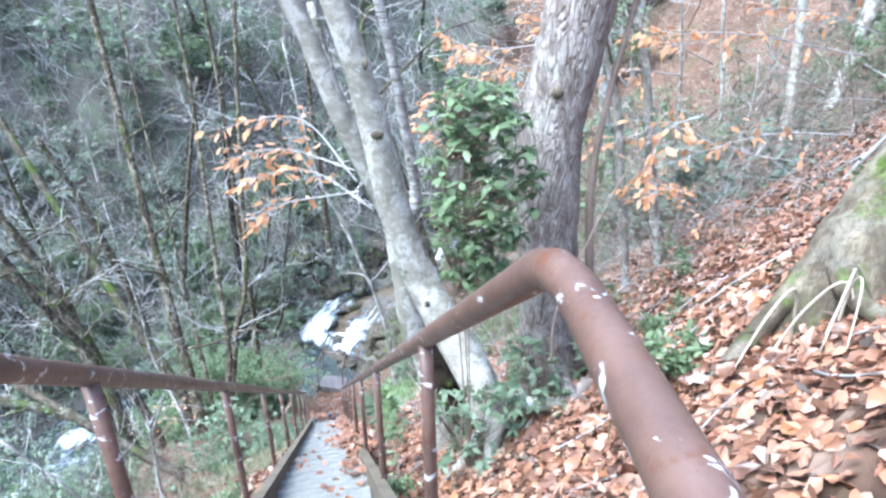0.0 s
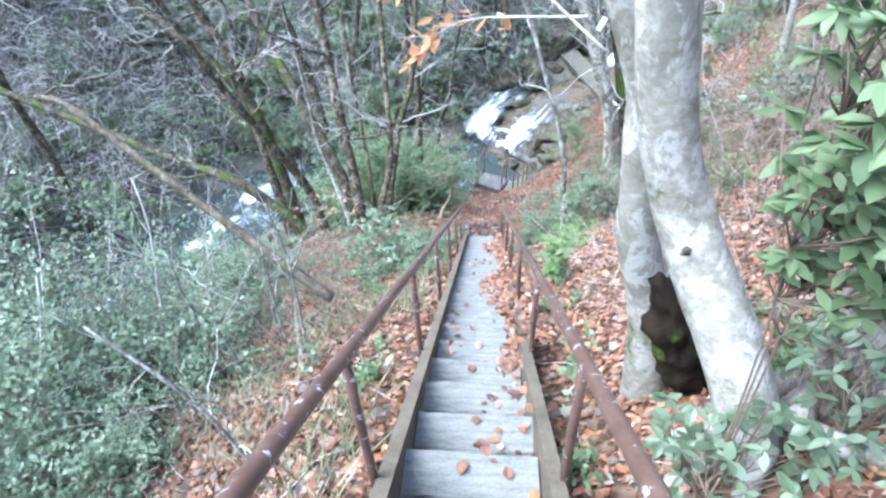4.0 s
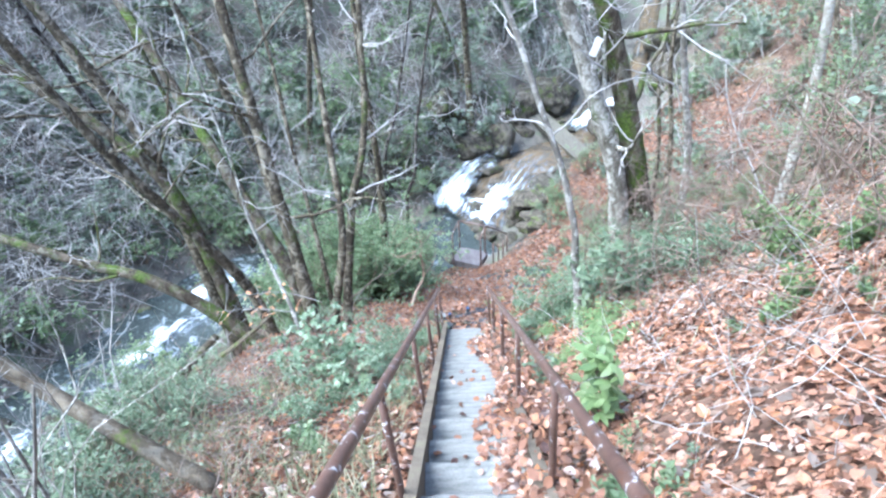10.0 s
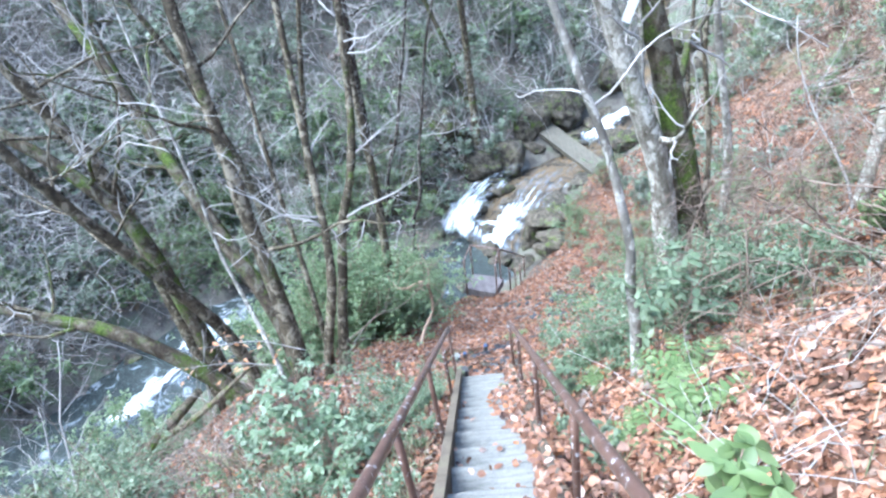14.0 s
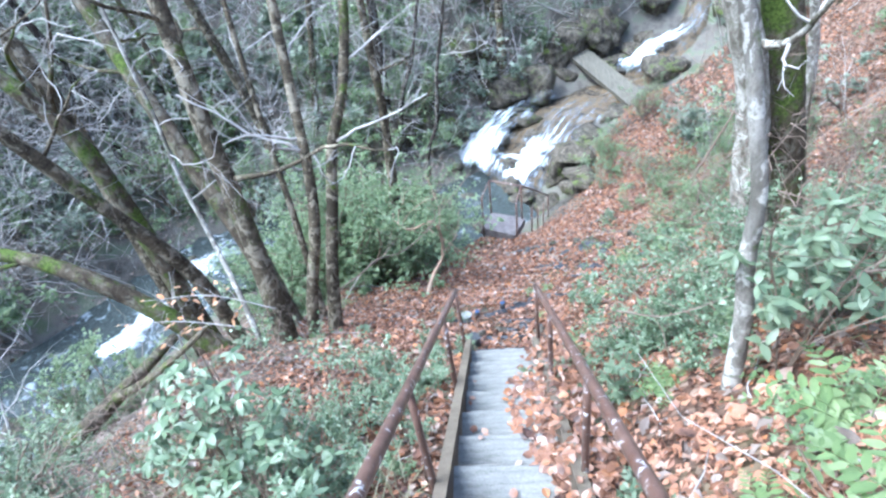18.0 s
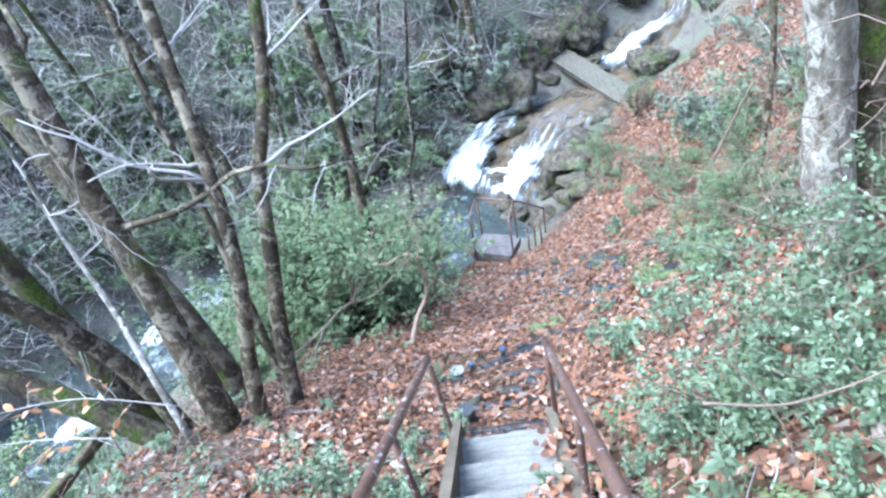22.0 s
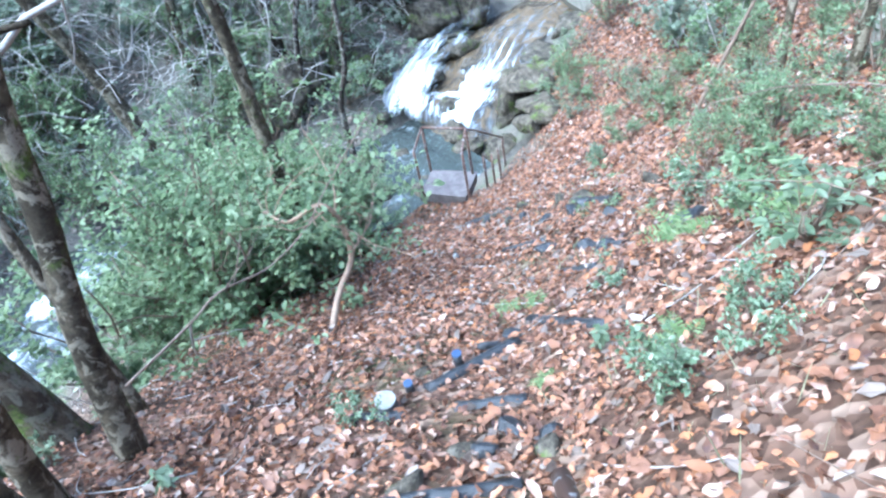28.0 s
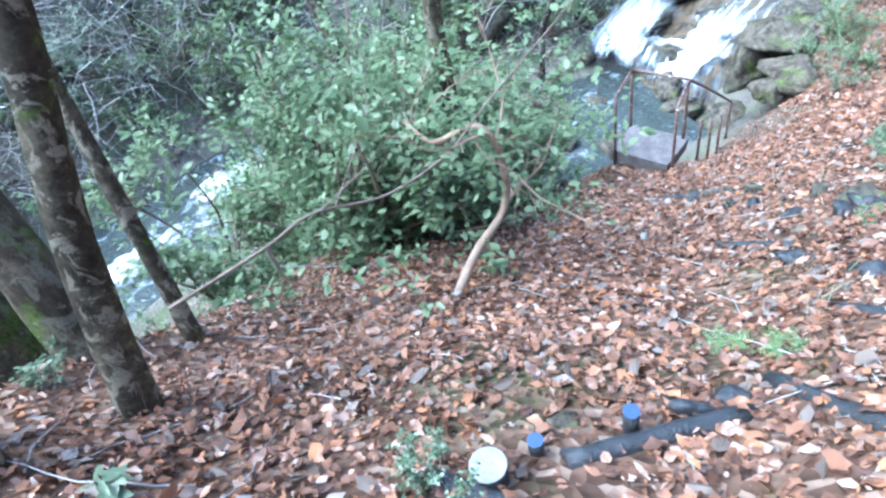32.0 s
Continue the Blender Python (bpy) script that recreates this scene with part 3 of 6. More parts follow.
def falls(name, line, width, label, start=0.12):
    """A sheet of white water with streaks along its flow, ragged at its edges."""
    n, cross = 44, 19
    p = spline(line, n)
    d = np.gradient(p[:, :2], axis=0)
    d /= np.linalg.norm(d, axis=1, keepdims=True)
    s = np.stack([-d[:, 1], d[:, 0]], 1)
    u, v = np.meshgrid(np.linspace(0, 1, n), np.linspace(-1, 1, cross), indexing="ij")
    w = 1.25 * np.interp(u, np.linspace(0, 1, len(width)), width)
    run = np.concatenate([[0], np.cumsum(np.linalg.norm(np.diff(p, axis=0), axis=1))])[:, None] + 0 * v
    streak = np.sin(13 * v + 1.5 * run) + 0.7 * np.sin(29 * v - 2.1 * run + 1) + 0.5 * rng.normal(size=(n, cross))
    xyz = np.zeros((n, cross, 3))
    w = w * (1 + 0.25 * np.sin(5 * run + 2 * v) + 0.12 * np.sin(11 * run))
    xyz[..., :2] = p[:, None, :2] + s[:, None] * (v * w)[..., None]
    xyz[..., 2] = p[:, None, 2] + 0.09 + 0.16 * (1 - v * v) + 0.025 * streak + 0.05 * rumple(xyz[..., 0], xyz[..., 1], 0.3, 1.0)
    i = np.arange(n - 1)[:, None] * cross + np.arange(cross - 1)[None]
    g = Geo()
    g.add(xyz.reshape(-1, 3), np.stack([i, i + 1, i + cross + 1, i + cross], -1).reshape(-1, 4))
    me = g.mesh(name, MAT["foam"])
    flow = np.stack([1.1 * run, 8.0 * v * w + 0.6 * np.sin(2.3 * run), 0 * v + p[0, 0]], -1)
    me.attributes.new("flow", "FLOAT_VECTOR", "POINT").data.foreach_set("vector", flow.ravel())
    body = (1 - np.abs(v) ** 2.2) * (start + (1 - start) * np.clip(1.9 * u - 0.35, 0, 1)) * np.clip((1 - u) * 9, 0, 1)
    me.attributes.new("body", "FLOAT", "POINT").data.foreach_set("value", body.ravel())
    return tagged(new(name, me), label, name, kind="structure")


FALLS = [
    ("waterfall", [(2.0, 25.2, -3.75), (1.0, 24.7, -4.0), (0.1, 24.0, -4.25), (-0.5, 23.2, -4.65), (-0.85, 22.7, -5.0)], [0.2, 0.35, 0.5, 0.75, 0.9], "white water fanning over a rock ledge"),
    ("waterfall", [(2.8, 24.4, -4.0), (1.8, 23.5, -4.45), (1.05, 22.8, -4.8), (0.45, 21.8, -5.15)], [0.6, 0.6, 0.45, 0.5], "white water pouring beside a rock into the pool"),
    ("waterfall", [(-0.5, 23.0, -4.8), (0.3, 22.95, -4.78), (1.0, 22.7, -4.8)], [0.12, 0.12, 0.18], "thin white water crossing between two falls"),
    ("waterfall", [(8.0, 29.4, -2.6), (7.2, 28.3, -3.15), (6.3, 27.9, -3.35), (5.5, 27.5, -3.6), (4.6, 26.6, -4.0)], [0.2, 0.35, 0.3, 0.4, 0.6], "upper white cascade dropping between boulders"),
    ("rapid", [(-7.6, 18.5, -5.5), (-8.6, 17.9, -5.62), (-9.5, 16.9, -5.7), (-10.1, 16.2, -5.78)], [0.35, 0.5, 0.4, 0.2], "white rapid in the stream below"),
    ("rapid", [(-11.2, 14.4, -5.8), (-11.9, 13.3, -5.85)], [0.3, 0.35], "white rapid in the stream below"),
    ("rapid", [(-7.0, 19.95, -5.36), (-7.7, 19.8, -5.42), (-8.4, 19.3, -5.5), (-8.8, 18.7, -5.56)], [0.3, 0.5, 0.5, 0.3], "white rapid in the stream below"),
]
for item in FALLS:
    falls(*item)


# ---- stairs ----
RUN, RISE = 0.33, 0.2277
TOP_Y, TOP_Z = 1.15, 7.0
XL, XR = -0.47, 0.17


def nose(y):
    """Height of the line of tread edges."""
    return 0.83 - (y - 10.09) * 0.69


stairs = thing("staircase", (-0.15, 1.2, nose(1.2)), "narrow steep outdoor stairs with weathered grey treads and mossy side boards", "stairs")
for x in (XL + 0.03, XR - 0.03):
    g = Geo()
    a, b = np.array((x, 1.0, nose(1.0) + 0.0)), np.array((x, 10.12, nose(10.12) + 0.0))
    m = Matrix.Translation((a + b) / 2) @ Matrix.Rotation(-math.atan(0.69), 4, "X")
    g.box(m, (0.055, np.linalg.norm(b - a), 0.17))
    under(stairs, part("stringer", g, "stringer", stairs, smooth=False))


def plank(w, d, h, seed):
    """A weathered board with rounded, chipped edges and a worn hollow in its top."""
    r0 = np.random.default_rng(seed)
    nx = 13
    ring = np.array([(-0.5, -0.3), (-0.5, 0.3), (-0.46, 0.47), (-0.38, 0.5), (-0.15, 0.49), (0.1, 0.48), (0.36, 0.49), (0.45, 0.47), (0.5, 0.34), (0.5, -0.3), (0.44, -0.5), (-0.44, -0.5)])
    xs = np.linspace(-w / 2, w / 2, nx)
    v = np.zeros((nx, len(ring), 3))
    v[..., 0] = xs[:, None] + r0.normal(size=(nx, len(ring))) * 0.001
    v[..., 1] = ring[None, :, 0] * d + r0.normal(size=(nx, len(ring))) * 0.0025 + 0.004 * np.sin(xs * 9 + seed)[:, None] * (ring[None, :, 0] > 0.3)
    v[..., 2] = ring[None, :, 1] * h + r0.normal(size=(nx, len(ring))) * 0.0015
    v[..., 2] -= 0.007 * (np.abs(ring[None, :, 0]) < 0.4) * (ring[None, :, 1] > 0.4) * np.cos(np.pi * xs / w)[:, None] ** 2
    k = len(ring)
    i, j = np.arange(nx - 1)[:, None] * k, np.arange(k)[None]
    jn = (j + 1) % k
    g = Geo()
    g.add(v.reshape(-1, 3), np.stack([i + j, i + k + j, i + k + jn, i + jn], -1).reshape(-1, 4))
    for end in (0, nx - 1):
        o = end * k
        g.add(v[end], [(0, 1, 2, 11), (2, 3, 4, 11), (4, 5, 10, 11), (5, 6, 7, 10), (7, 8, 9, 10)])
    return g


TREAD_DEPTH = 0.19
tread_meshes = [plank(XR - XL - 0.12, TREAD_DEPTH, 0.055, k).mesh("tread", MAT["tread"], False) for k in range(5)]
count = 0
y = 10.0
while y > 1.2:
    ob = part("tread", tread_meshes[count * 3 % 5], "tread", stairs)
    ob.matrix_parent_inverse = Matrix.Translation(-stairs.location)
    ob.matrix_basis = pose((XL + XR) / 2 + rng.uniform(-0.006, 0.006), y - TREAD_DEPTH / 2, nose(y) + rng.uniform(-0.006, 0.006), rng.uniform(-1.5, 2.0), rng.uniform(-1.0, 1.0), rng.uniform(-0.9, 0.9))
    y -= RUN
    count += 1

POSTS = [10.09, 9.06] + [9.06 - 1.25 * k for k in range(1, 7)]
for side, x, top_dx in (("downhill", XL, -0.03), ("uphill", XR, -0.02)):
    root = thing("handrail", (x, POSTS[-1], nose(POSTS[-1])), "rusty brown painted steel pipe handrail with flaking paint beside the stairs", "handrail", "handrails of the stairs")
    g = Geo()
    xt = x + top_dx
    away = 0.3 if side == "downhill" else 0.1
    corner = [(xt, 1.02, 7.84), (xt, 0.985, 7.866), (xt + 0.001, 0.95, 7.88), (xt + 0.004, 0.91, 7.878)]
    if side == "downhill":
        corner = [(xt, 0.78, 8.005), (xt, 0.74, 8.03), (xt - 0.01, 0.7, 8.045), (xt - 0.04, 0.64, 8.05)]
    far_end = (xt - away, 0.3, corner[-1][2])
    foot = [(far_end[0] - 0.01, 0.24, far_end[2] - 0.015), (far_end[0] - 0.012, 0.21, far_end[2] - 0.06), (far_end[0] - 0.012, 0.2, gz(far_end[0], 0.2) - 0.1)]
    line = np.concatenate([np.linspace((xt, 10.12, nose(10.12) + 0.70), corner[0], 30), corner[1:], np.linspace(corner[-1], far_end, 6)[1:], foot])
    g.tube(line, 0.021, 12)
    under(root, part("rail", g, "rail", root))
    for yp in POSTS:
        yq = yp + (0.05 if side == "uphill" and 0 < yp < 10 else 0)
        zb = nose(yq) if yq > 1 else gz(x, yq)
        zt = line[0][2] + (line[29][2] - line[0][2]) * (10.12 - yq) / (10.12 - line[29][1]) - 0.01
        g = Geo()
        g.tube(np.linspace((x, yq, zb - 0.12), (x + top_dx, yq, zt), 4), 0.0165, 10)
        under(root, part("post", g, "rail", root))

# ---- landing at the foot of the path ----
root = thing("stone_landing", (0.0, 18.6, -4.2), "pale stone slab landing at the edge of the pool", "landing")
g = Geo()
g.box(pose(0.07, 18.5, -4.0, -4, 2, -23), (0.86, 0.76, 0.2), 0.012)
under(root, part("slab", g, "slab", root, smooth=False))
root = thing("landing_rail", (0.07, 18.5, -3.9), "thin rusty steel railing round the landing and the steps below", "railing")
CORNERS = [(-0.4, 18.28, 0.98), (-0.2, 19.0, 0.98), (0.38, 17.97, 0.98), (0.54, 18.66, 0.98)]
LOWER = [(0.8, 19.0, 0.85), (0.98, 19.3, 0.8), (1.15, 19.6, 0.75), (1.3, 19.9, 0.7)]
for x, y, h in CORNERS + LOWER:
    g = Geo()
    zb = -3.95 if (x, y, h) in CORNERS else gz(x, y)
    g.tube(np.linspace((x, y, zb - 0.15), (x, y, zb + h), 4), 0.023, 8)
    under(root, part("post", g, "rail", root))
for a, b in ((CORNERS[0], CORNERS[1]), (CORNERS[2], CORNERS[3]), (CORNERS[1], CORNERS[3])):
    g = Geo()
    g.tube(np.linspace((*a[:2], -2.97), (*b[:2], -2.97), 5), 0.021, 8)
    under(root, part("rail", g, "rail", root))
g = Geo()
g.tube(spline([(0.54, 18.66, -2.97), (0.8, 19.0, -3.3), (1.3, 19.9, gz(1.3, 19.9) + 0.7)], 8), 0.021, 8)
under(root, part("rail", g, "rail", root))


# ---- trees ----
def tree(name, pts, r, bark, label, limbs=4, limb_len=1.6, leaf=None, leaf_size=0.06, r_top=None, top=2.0, twig="twig", group="", limb_from=0.45, rough=0.05, depth=2, sides=12, flare=1.35):
    """A tapered crooked trunk with limbs and twigs; it goes on past its last point by top metres."""
    pts = [np.asarray(p, float) for p in pts]
    d = pts[-1] - pts[-2]
    d = d / np.linalg.norm(d)
    pts[0] = pts[0] - np.array([0, 0, 0.6])
    if top > 0:
        pts = pts + [pts[-1] + d * top * 0.5 + rng.normal(size=3) * 0.08, pts[-1] + d * top + rng.normal(size=3) * 0.15 + [0, 0, 0.1 * top]]
    line = spline(pts, 8 + 5 * len(pts))
    u = np.linspace(0, 1, len(line))
    rt = r_top or r * 0.4
    radii = r + (rt - r) * u + r * (flare - 1) * np.exp(-u * 14)
    radii = radii * (1 + 0.025 * np.sin(u * 23 + r * 90))
    root = thing(name, tuple(line[0] + [0, 0, 0.6]), label, "tree", group)
    g = Geo()
    g.tube(line, radii, sides, rough)
    under(root, part("trunk", g, bark, root))
    tips = []
    for k in range(limbs):
        i = int(len(line) * rng.uniform(limb_from, 0.97))
        i = min(i, len(line) - 2)
        w = rng.normal(size=3)
        w[2] = abs(w[2]) * 0.4 + 0.2
        limb = wander(line[i], w, limb_len * rng.uniform(0.6, 1.2), 7, 0.2, 0.03)
        rl = radii[i] * 0.32
        g = Geo()
        g.tube(limb, np.linspace(rl, rl * 0.3, len(limb)), 6)
        branch = under(root, part("limb", g, bark if rl > 0.02 else twig, root))
        g = Geo()
        sprays(g, limb, rl, depth, 4, 0.8, tips)
        part("twig_spray", g, twig, branch, kind="stuff")
    if leaf and tips:
        t = np.array(tips)
        g = Geo()
        g.leaves(np.repeat(t, 2, 0) + rng.normal(size=(2 * len(t), 3)) * 0.03, rng.uniform(0.7, 1.2, 2 * len(t)) * leaf_size)
        under(root, part("foliage", g, leaf, root, kind="stuff"))
    return root


CLUMP = "multi-stemmed clump beside the stream"
BLOTCH = "slender tree stem with brown and pale blotched bark"
tree("clump_tree", [(-2.58, 11.2, -0.1), (-2.62, 11.3, 0.5), (-2.72, 11.47, 1.5), (-2.86, 11.66, 2.5), (-2.97, 11.87, 3.5), (-3.12, 12.1, 4.7)], 0.12, "bark", BLOTCH, 8, 1.8, limb_from=0.35, depth=3, top=7.2, group=CLUMP)
tree("clump_tree", [(-2.89, 12.1, -0.3), (-3.15, 12.32, 0.35), (-3.75, 12.8, 1.4), (-4.25, 13.2, 2.3), (-4.8, 13.68, 3.25)], 0.14, "mossy", "thick leaning stem with green moss", 8, 1.8, limb_from=0.35, depth=3, top=7.2, group=CLUMP)
tree("clump_tree", [(-2.33, 11.2, -0.2), (-2.2, 11.25, 0.35), (-1.97, 11.35, 1.3), (-1.92, 11.5, 1.9), (-1.97, 11.8, 2.8), (-2.03, 12.2, 4.1)], 0.072, "bark", BLOTCH, 7, 1.2, limb_from=0.35, depth=3, top=6, group=CLUMP)
tree("clump_tree", [(-2.24, 11.6, -0.4), (-2.1, 11.9, 0.3), (-1.97, 12.15, 1.1), (-1.86, 12.3, 1.75), (-1.66, 12.55, 2.35), (-1.55, 12.85, 3.1), (-1.5, 13.1, 4.2)], 0.08, "bark", "kinked tree stem with brown and pale blotched bark", 7, 1.2, limb_from=0.35, depth=3, top=6, group=CLUMP)
tree("clump_tree", [(-2.55, 12.4, -0.4), (-2.68, 12.72, 0.7), (-2.88, 13.1, 2.3), (-3.07, 13.58, 3.95)], 0.045, "bark", "thin tree stem with pale bark", 7, 1.2, limb_from=0.35, depth=3, top=6, group=CLUMP)
tree("clump_tree", [(-2.65, 10.8, 0.0), (-2.85, 11.1, 0.5), (-3.2, 11.6, 1.1), (-3.45, 11.9, 1.7), (-3.5, 12.0, 2.4), (-3.6, 12.1, 3.1)], 0.032, "white", "pale dead stem with bare forks", 10, 1.8, limb_from=0.35, depth=3, top=3.0, group=CLUMP)
tree("leaning_tree", [(-4.3, 12.5, -1.3), (-4.5, 12.5, 0.2), (-4.79, 12.5, 1.9), (-5.37, 12.5, 2.87), (-6.61, 12.5, 4.12)], 0.13, "mossy", "tree leaning out over the stream", 10, 2.2, limb_from=0.35, depth=3, top=7.2)
tree("leaning_tree", [(-4.71, 12.8, -1.4), (-5.02, 12.8, 2.18), (-5.4, 12.8, 3.44), (-5.78, 12.8, 4.38)], 0.12, "bark", "tree leaning out over the stream", 10, 2.2, limb_from=0.35, depth=3, top=7.2)
tree("leaning_tree", [(-3.5, 12.0, -0.9), (-4.65, 12.0, -0.12), (-5.52, 12.0, 0.59), (-6.47, 12.0, 0.99)], 0.13, "mossy", "low mossy trunk leaning far out over the stream", 8, 1.8, limb_from=0.35, depth=3, top=6)
tree("leaning_tree", [(-3.55, 12.0, -0.7), (-3.79, 11.96, 0.29), (-4.3, 11.55, 1.85), (-4.81, 11.16, 3.32)], 0.1, "bark", "dark trunk leaning out from the clump", 8, 1.6, limb_from=0.35, depth=3, top=4)
tree("slim_tree", [(-1.96, 16.0, -2.9), (-1.96, 16.0, -1.09), (-1.91, 16.0, 0.38), (-1.97, 16.0, 2.32)], 0.1, "bark", "slim straight tree rising from a shrub", 4, 1.5, top=7.2)
tree("dark_sapling", [(-2.0, 22.0, -4.9), (-1.92, 22.0, -3.84), (-1.57, 22.0, -2.87), (-1.4, 22.0, -1.33), (-1.21, 22.0, -0.47)], 0.07, "dark", "wet black crooked sapling on the far bank", 4, 1.6, top=4.8)
tree("dark_sapling", [(-2.8, 23.0, -4.0), (-2.6, 23.0, -2.6), (-2.13, 23.0, -1.3), (-1.83, 23.0, 0.0)], 0.07, "dark", "wet black crooked sapling on the far bank", 4, 1.6, top=4.8)
tree("pale_tree", [(1.0, 8.4, 2.3), (0.93, 8.38, 2.75), (0.88, 8.38, 3.1), (0.86, 8.38, 3.45), (0.8, 8.4, 3.75), (0.7, 8.42, 4.15), (0.52, 8.45, 4.65), (0.3, 8.5, 5.3)], 0.04, "white", "crooked slim tree with white lichened bark", 5, 1.2, top=2, limb_from=0.6, depth=3)
tree("big_tree", [(2.24, 10.95, 0.9), (2.2, 10.95, 1.1), (2.04, 10.95, 1.81), (1.91, 10.95, 2.67), (1.58, 10.95, 3.64), (1.15, 10.95, 4.8)], 0.165, "peeling", "pale lichened trunk of a twin tree", 6, 1.8, top=3, depth=3, sides=20, flare=1.8)
tree("big_tree", [(2.56, 11.1, 0.9), (2.4, 11.1, 1.68), (2.21, 11.1, 2.57), (1.98, 11.1, 3.55), (1.6, 11.1, 4.8)], 0.2, "mossy", "thick dark mossy trunk of a twin tree", 7, 2.2, top=3, depth=3, sides=20, flare=1.5)
beech = tree("beech", [(0.86, 2.88, 5.75), (0.76, 2.98, 6.08), (0.5, 3.26, 6.66), (0.36, 3.30, 7.01), (0.27, 3.30, 7.42), (0.20, 3.30, 7.73), (0.10, 3.30, 8.09)], 0.105, "beech", "smooth grey beech trunk leaning over the stairs", 0, top=3, sides=22, rough=0.025)
hollow = tree("hollow_beech", [(0.72, 3.60, 5.50), (0.59, 3.60, 5.87), (0.45, 3.60, 6.36), (0.42, 3.60, 6.56), (0.38, 3.60, 6.82), (0.34, 3.60, 7.04), (0.13, 3.60, 7.53), (0.01, 3.60, 7.84), (-0.08, 3.60, 8.08)], 0.088, "beech", "grey beech stem with a dark hollow at its foot", 0, top=2.5, flare=1.5, sides=22, rough=0.03)
# solid body in place of the hollow; the cavity's shade is in its colour
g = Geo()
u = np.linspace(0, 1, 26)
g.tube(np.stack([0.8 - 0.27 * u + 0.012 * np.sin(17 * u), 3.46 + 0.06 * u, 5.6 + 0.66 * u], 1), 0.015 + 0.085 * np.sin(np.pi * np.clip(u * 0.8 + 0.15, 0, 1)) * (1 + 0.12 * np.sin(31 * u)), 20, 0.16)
under(hollow, part("hollow", g, "rotten", hollow, "solid rotten mossy body coloured dark like the shade in a hollow"))
cherry = tree("cherry_tree", [(1.03, 4.20, 5.15), (0.80, 4.20, 5.84), (0.64, 4.20, 6.34), (0.52, 4.20, 6.69), (0.58, 4.20, 6.94), (0.53, 4.20, 7.34), (0.41, 4.20, 8.01)], 0.052, "cherry", "cherry trunk with dark bands across its bark", 0, top=2.5, sides=16)
pine = tree("pine", [(1.14, 3.1, 6.2), (1.05, 3.1, 7.0), (1.02, 3.1, 7.5), (1.1, 3.05, 8.1)], 0.145, "pine", "thick pine trunk with scaly grey bark", 0, top=3.5, r_top=0.15, flare=1.0, sides=24, rough=0.05)
old_tree = tree("old_tree", [(1.56, 2.0, 6.7), (1.66, 2.0, 7.15), (1.8, 2.0, 7.5), (1.98, 2.0, 7.9)], 0.19, "old", "broad foot of an old rough-barked tree", 0, top=3, sides=22, rough=0.07)


def roots(root, x, y, r, n, bark, turn=0.0):
    """Roots that spread from the foot of a trunk into the ground."""
    for k in range(n):
        a = turn + 2 * np.pi * k / n + rng.normal() * 0.25
        u = np.linspace(0, 1, 7)
        q = r * 0.55 + (r + rng.uniform(0.2, 0.42)) * u
        px, py = x + q * np.cos(a + 0.4 * u), y + q * np.sin(a + 0.4 * u)
        pz = ground(px, py) + 0.16 * (1 - u) ** 2 + 0.02 - 0.09 * u
        g = Geo()
        g.tube(np.stack([px, py, pz], 1), r * (0.42 - 0.32 * u), 8, 0.1)
        under(root, part("root", g, bark, root))


def scar(root, x, y, z, w, h, mat="old"):
    """A dark knot where a branch was shed, set in the bark."""
    g = Geo()
    u = np.linspace(-1, 1, 7)
    g.tube(np.stack([x + 0 * u, y - 0.012 * (1 - u * u), z + h * u], 1), w * np.sqrt(np.maximum(1 - u * u, 0.02)), 10, 0.15, 0.35)
    under(root, part("branch_scar", g, mat, root, "dark scar of a shed branch"))


roots(beech, 0.8, 2.92, 0.11, 5, "beech", 0.4)
roots(cherry, 0.98, 4.2, 0.06, 4, "cherry", 0.9)
scar(cherry, 0.53, 4.15, 7.2, 0.012, 0.018)
scar(cherry, 0.66, 4.15, 6.25, 0.014, 0.014)
roots(pine, 1.14, 3.1, 0.15, 6, "pine", 0.2)
roots(old_tree, 1.6, 2.0, 0.12, 4, "old", 2.6)
scar(beech, 0.24, 3.215, 7.55, 0.03, 0.022)
scar(beech, 0.2, 3.215, 7.86, 0.014, 0.03)
scar(beech, 0.45, 3.17, 6.7, 0.02, 0.016)
scar(pine, 0.98, 2.955, 7.75, 0.025, 0.03)
tree("young_tree", [(2.97, 4.8, 5.8), (2.6, 4.8, 6.87), (2.46, 4.8, 7.62)], 0.042, "white", "slim pale young tree", 5, 1.6, "orange", 0.07, top=2)
tree("young_tree", [(2.62, 4.8, 5.7), (2.29, 4.8, 7.14), (2.14, 4.8, 7.64)], 0.038, "white", "slim pale young tree", 5, 1.6, "orange", 0.07, top=2)


# ---- undergrowth ----
HILL_X, HILL_Y = (4.5, 14.0), (16.5, 33.0)
def place(x, y, s=1.0, turn=None, lean=6.0, sink=0.03):
    turn = rng.uniform(0, 360) if turn is None else turn
    m = pose(x, y, gz(x, y) - sink * s, rng.uniform(-lean, lean), rng.uniform(-lean, lean), turn)
    return m @ Matrix.Diagonal((s, s, s, 1))


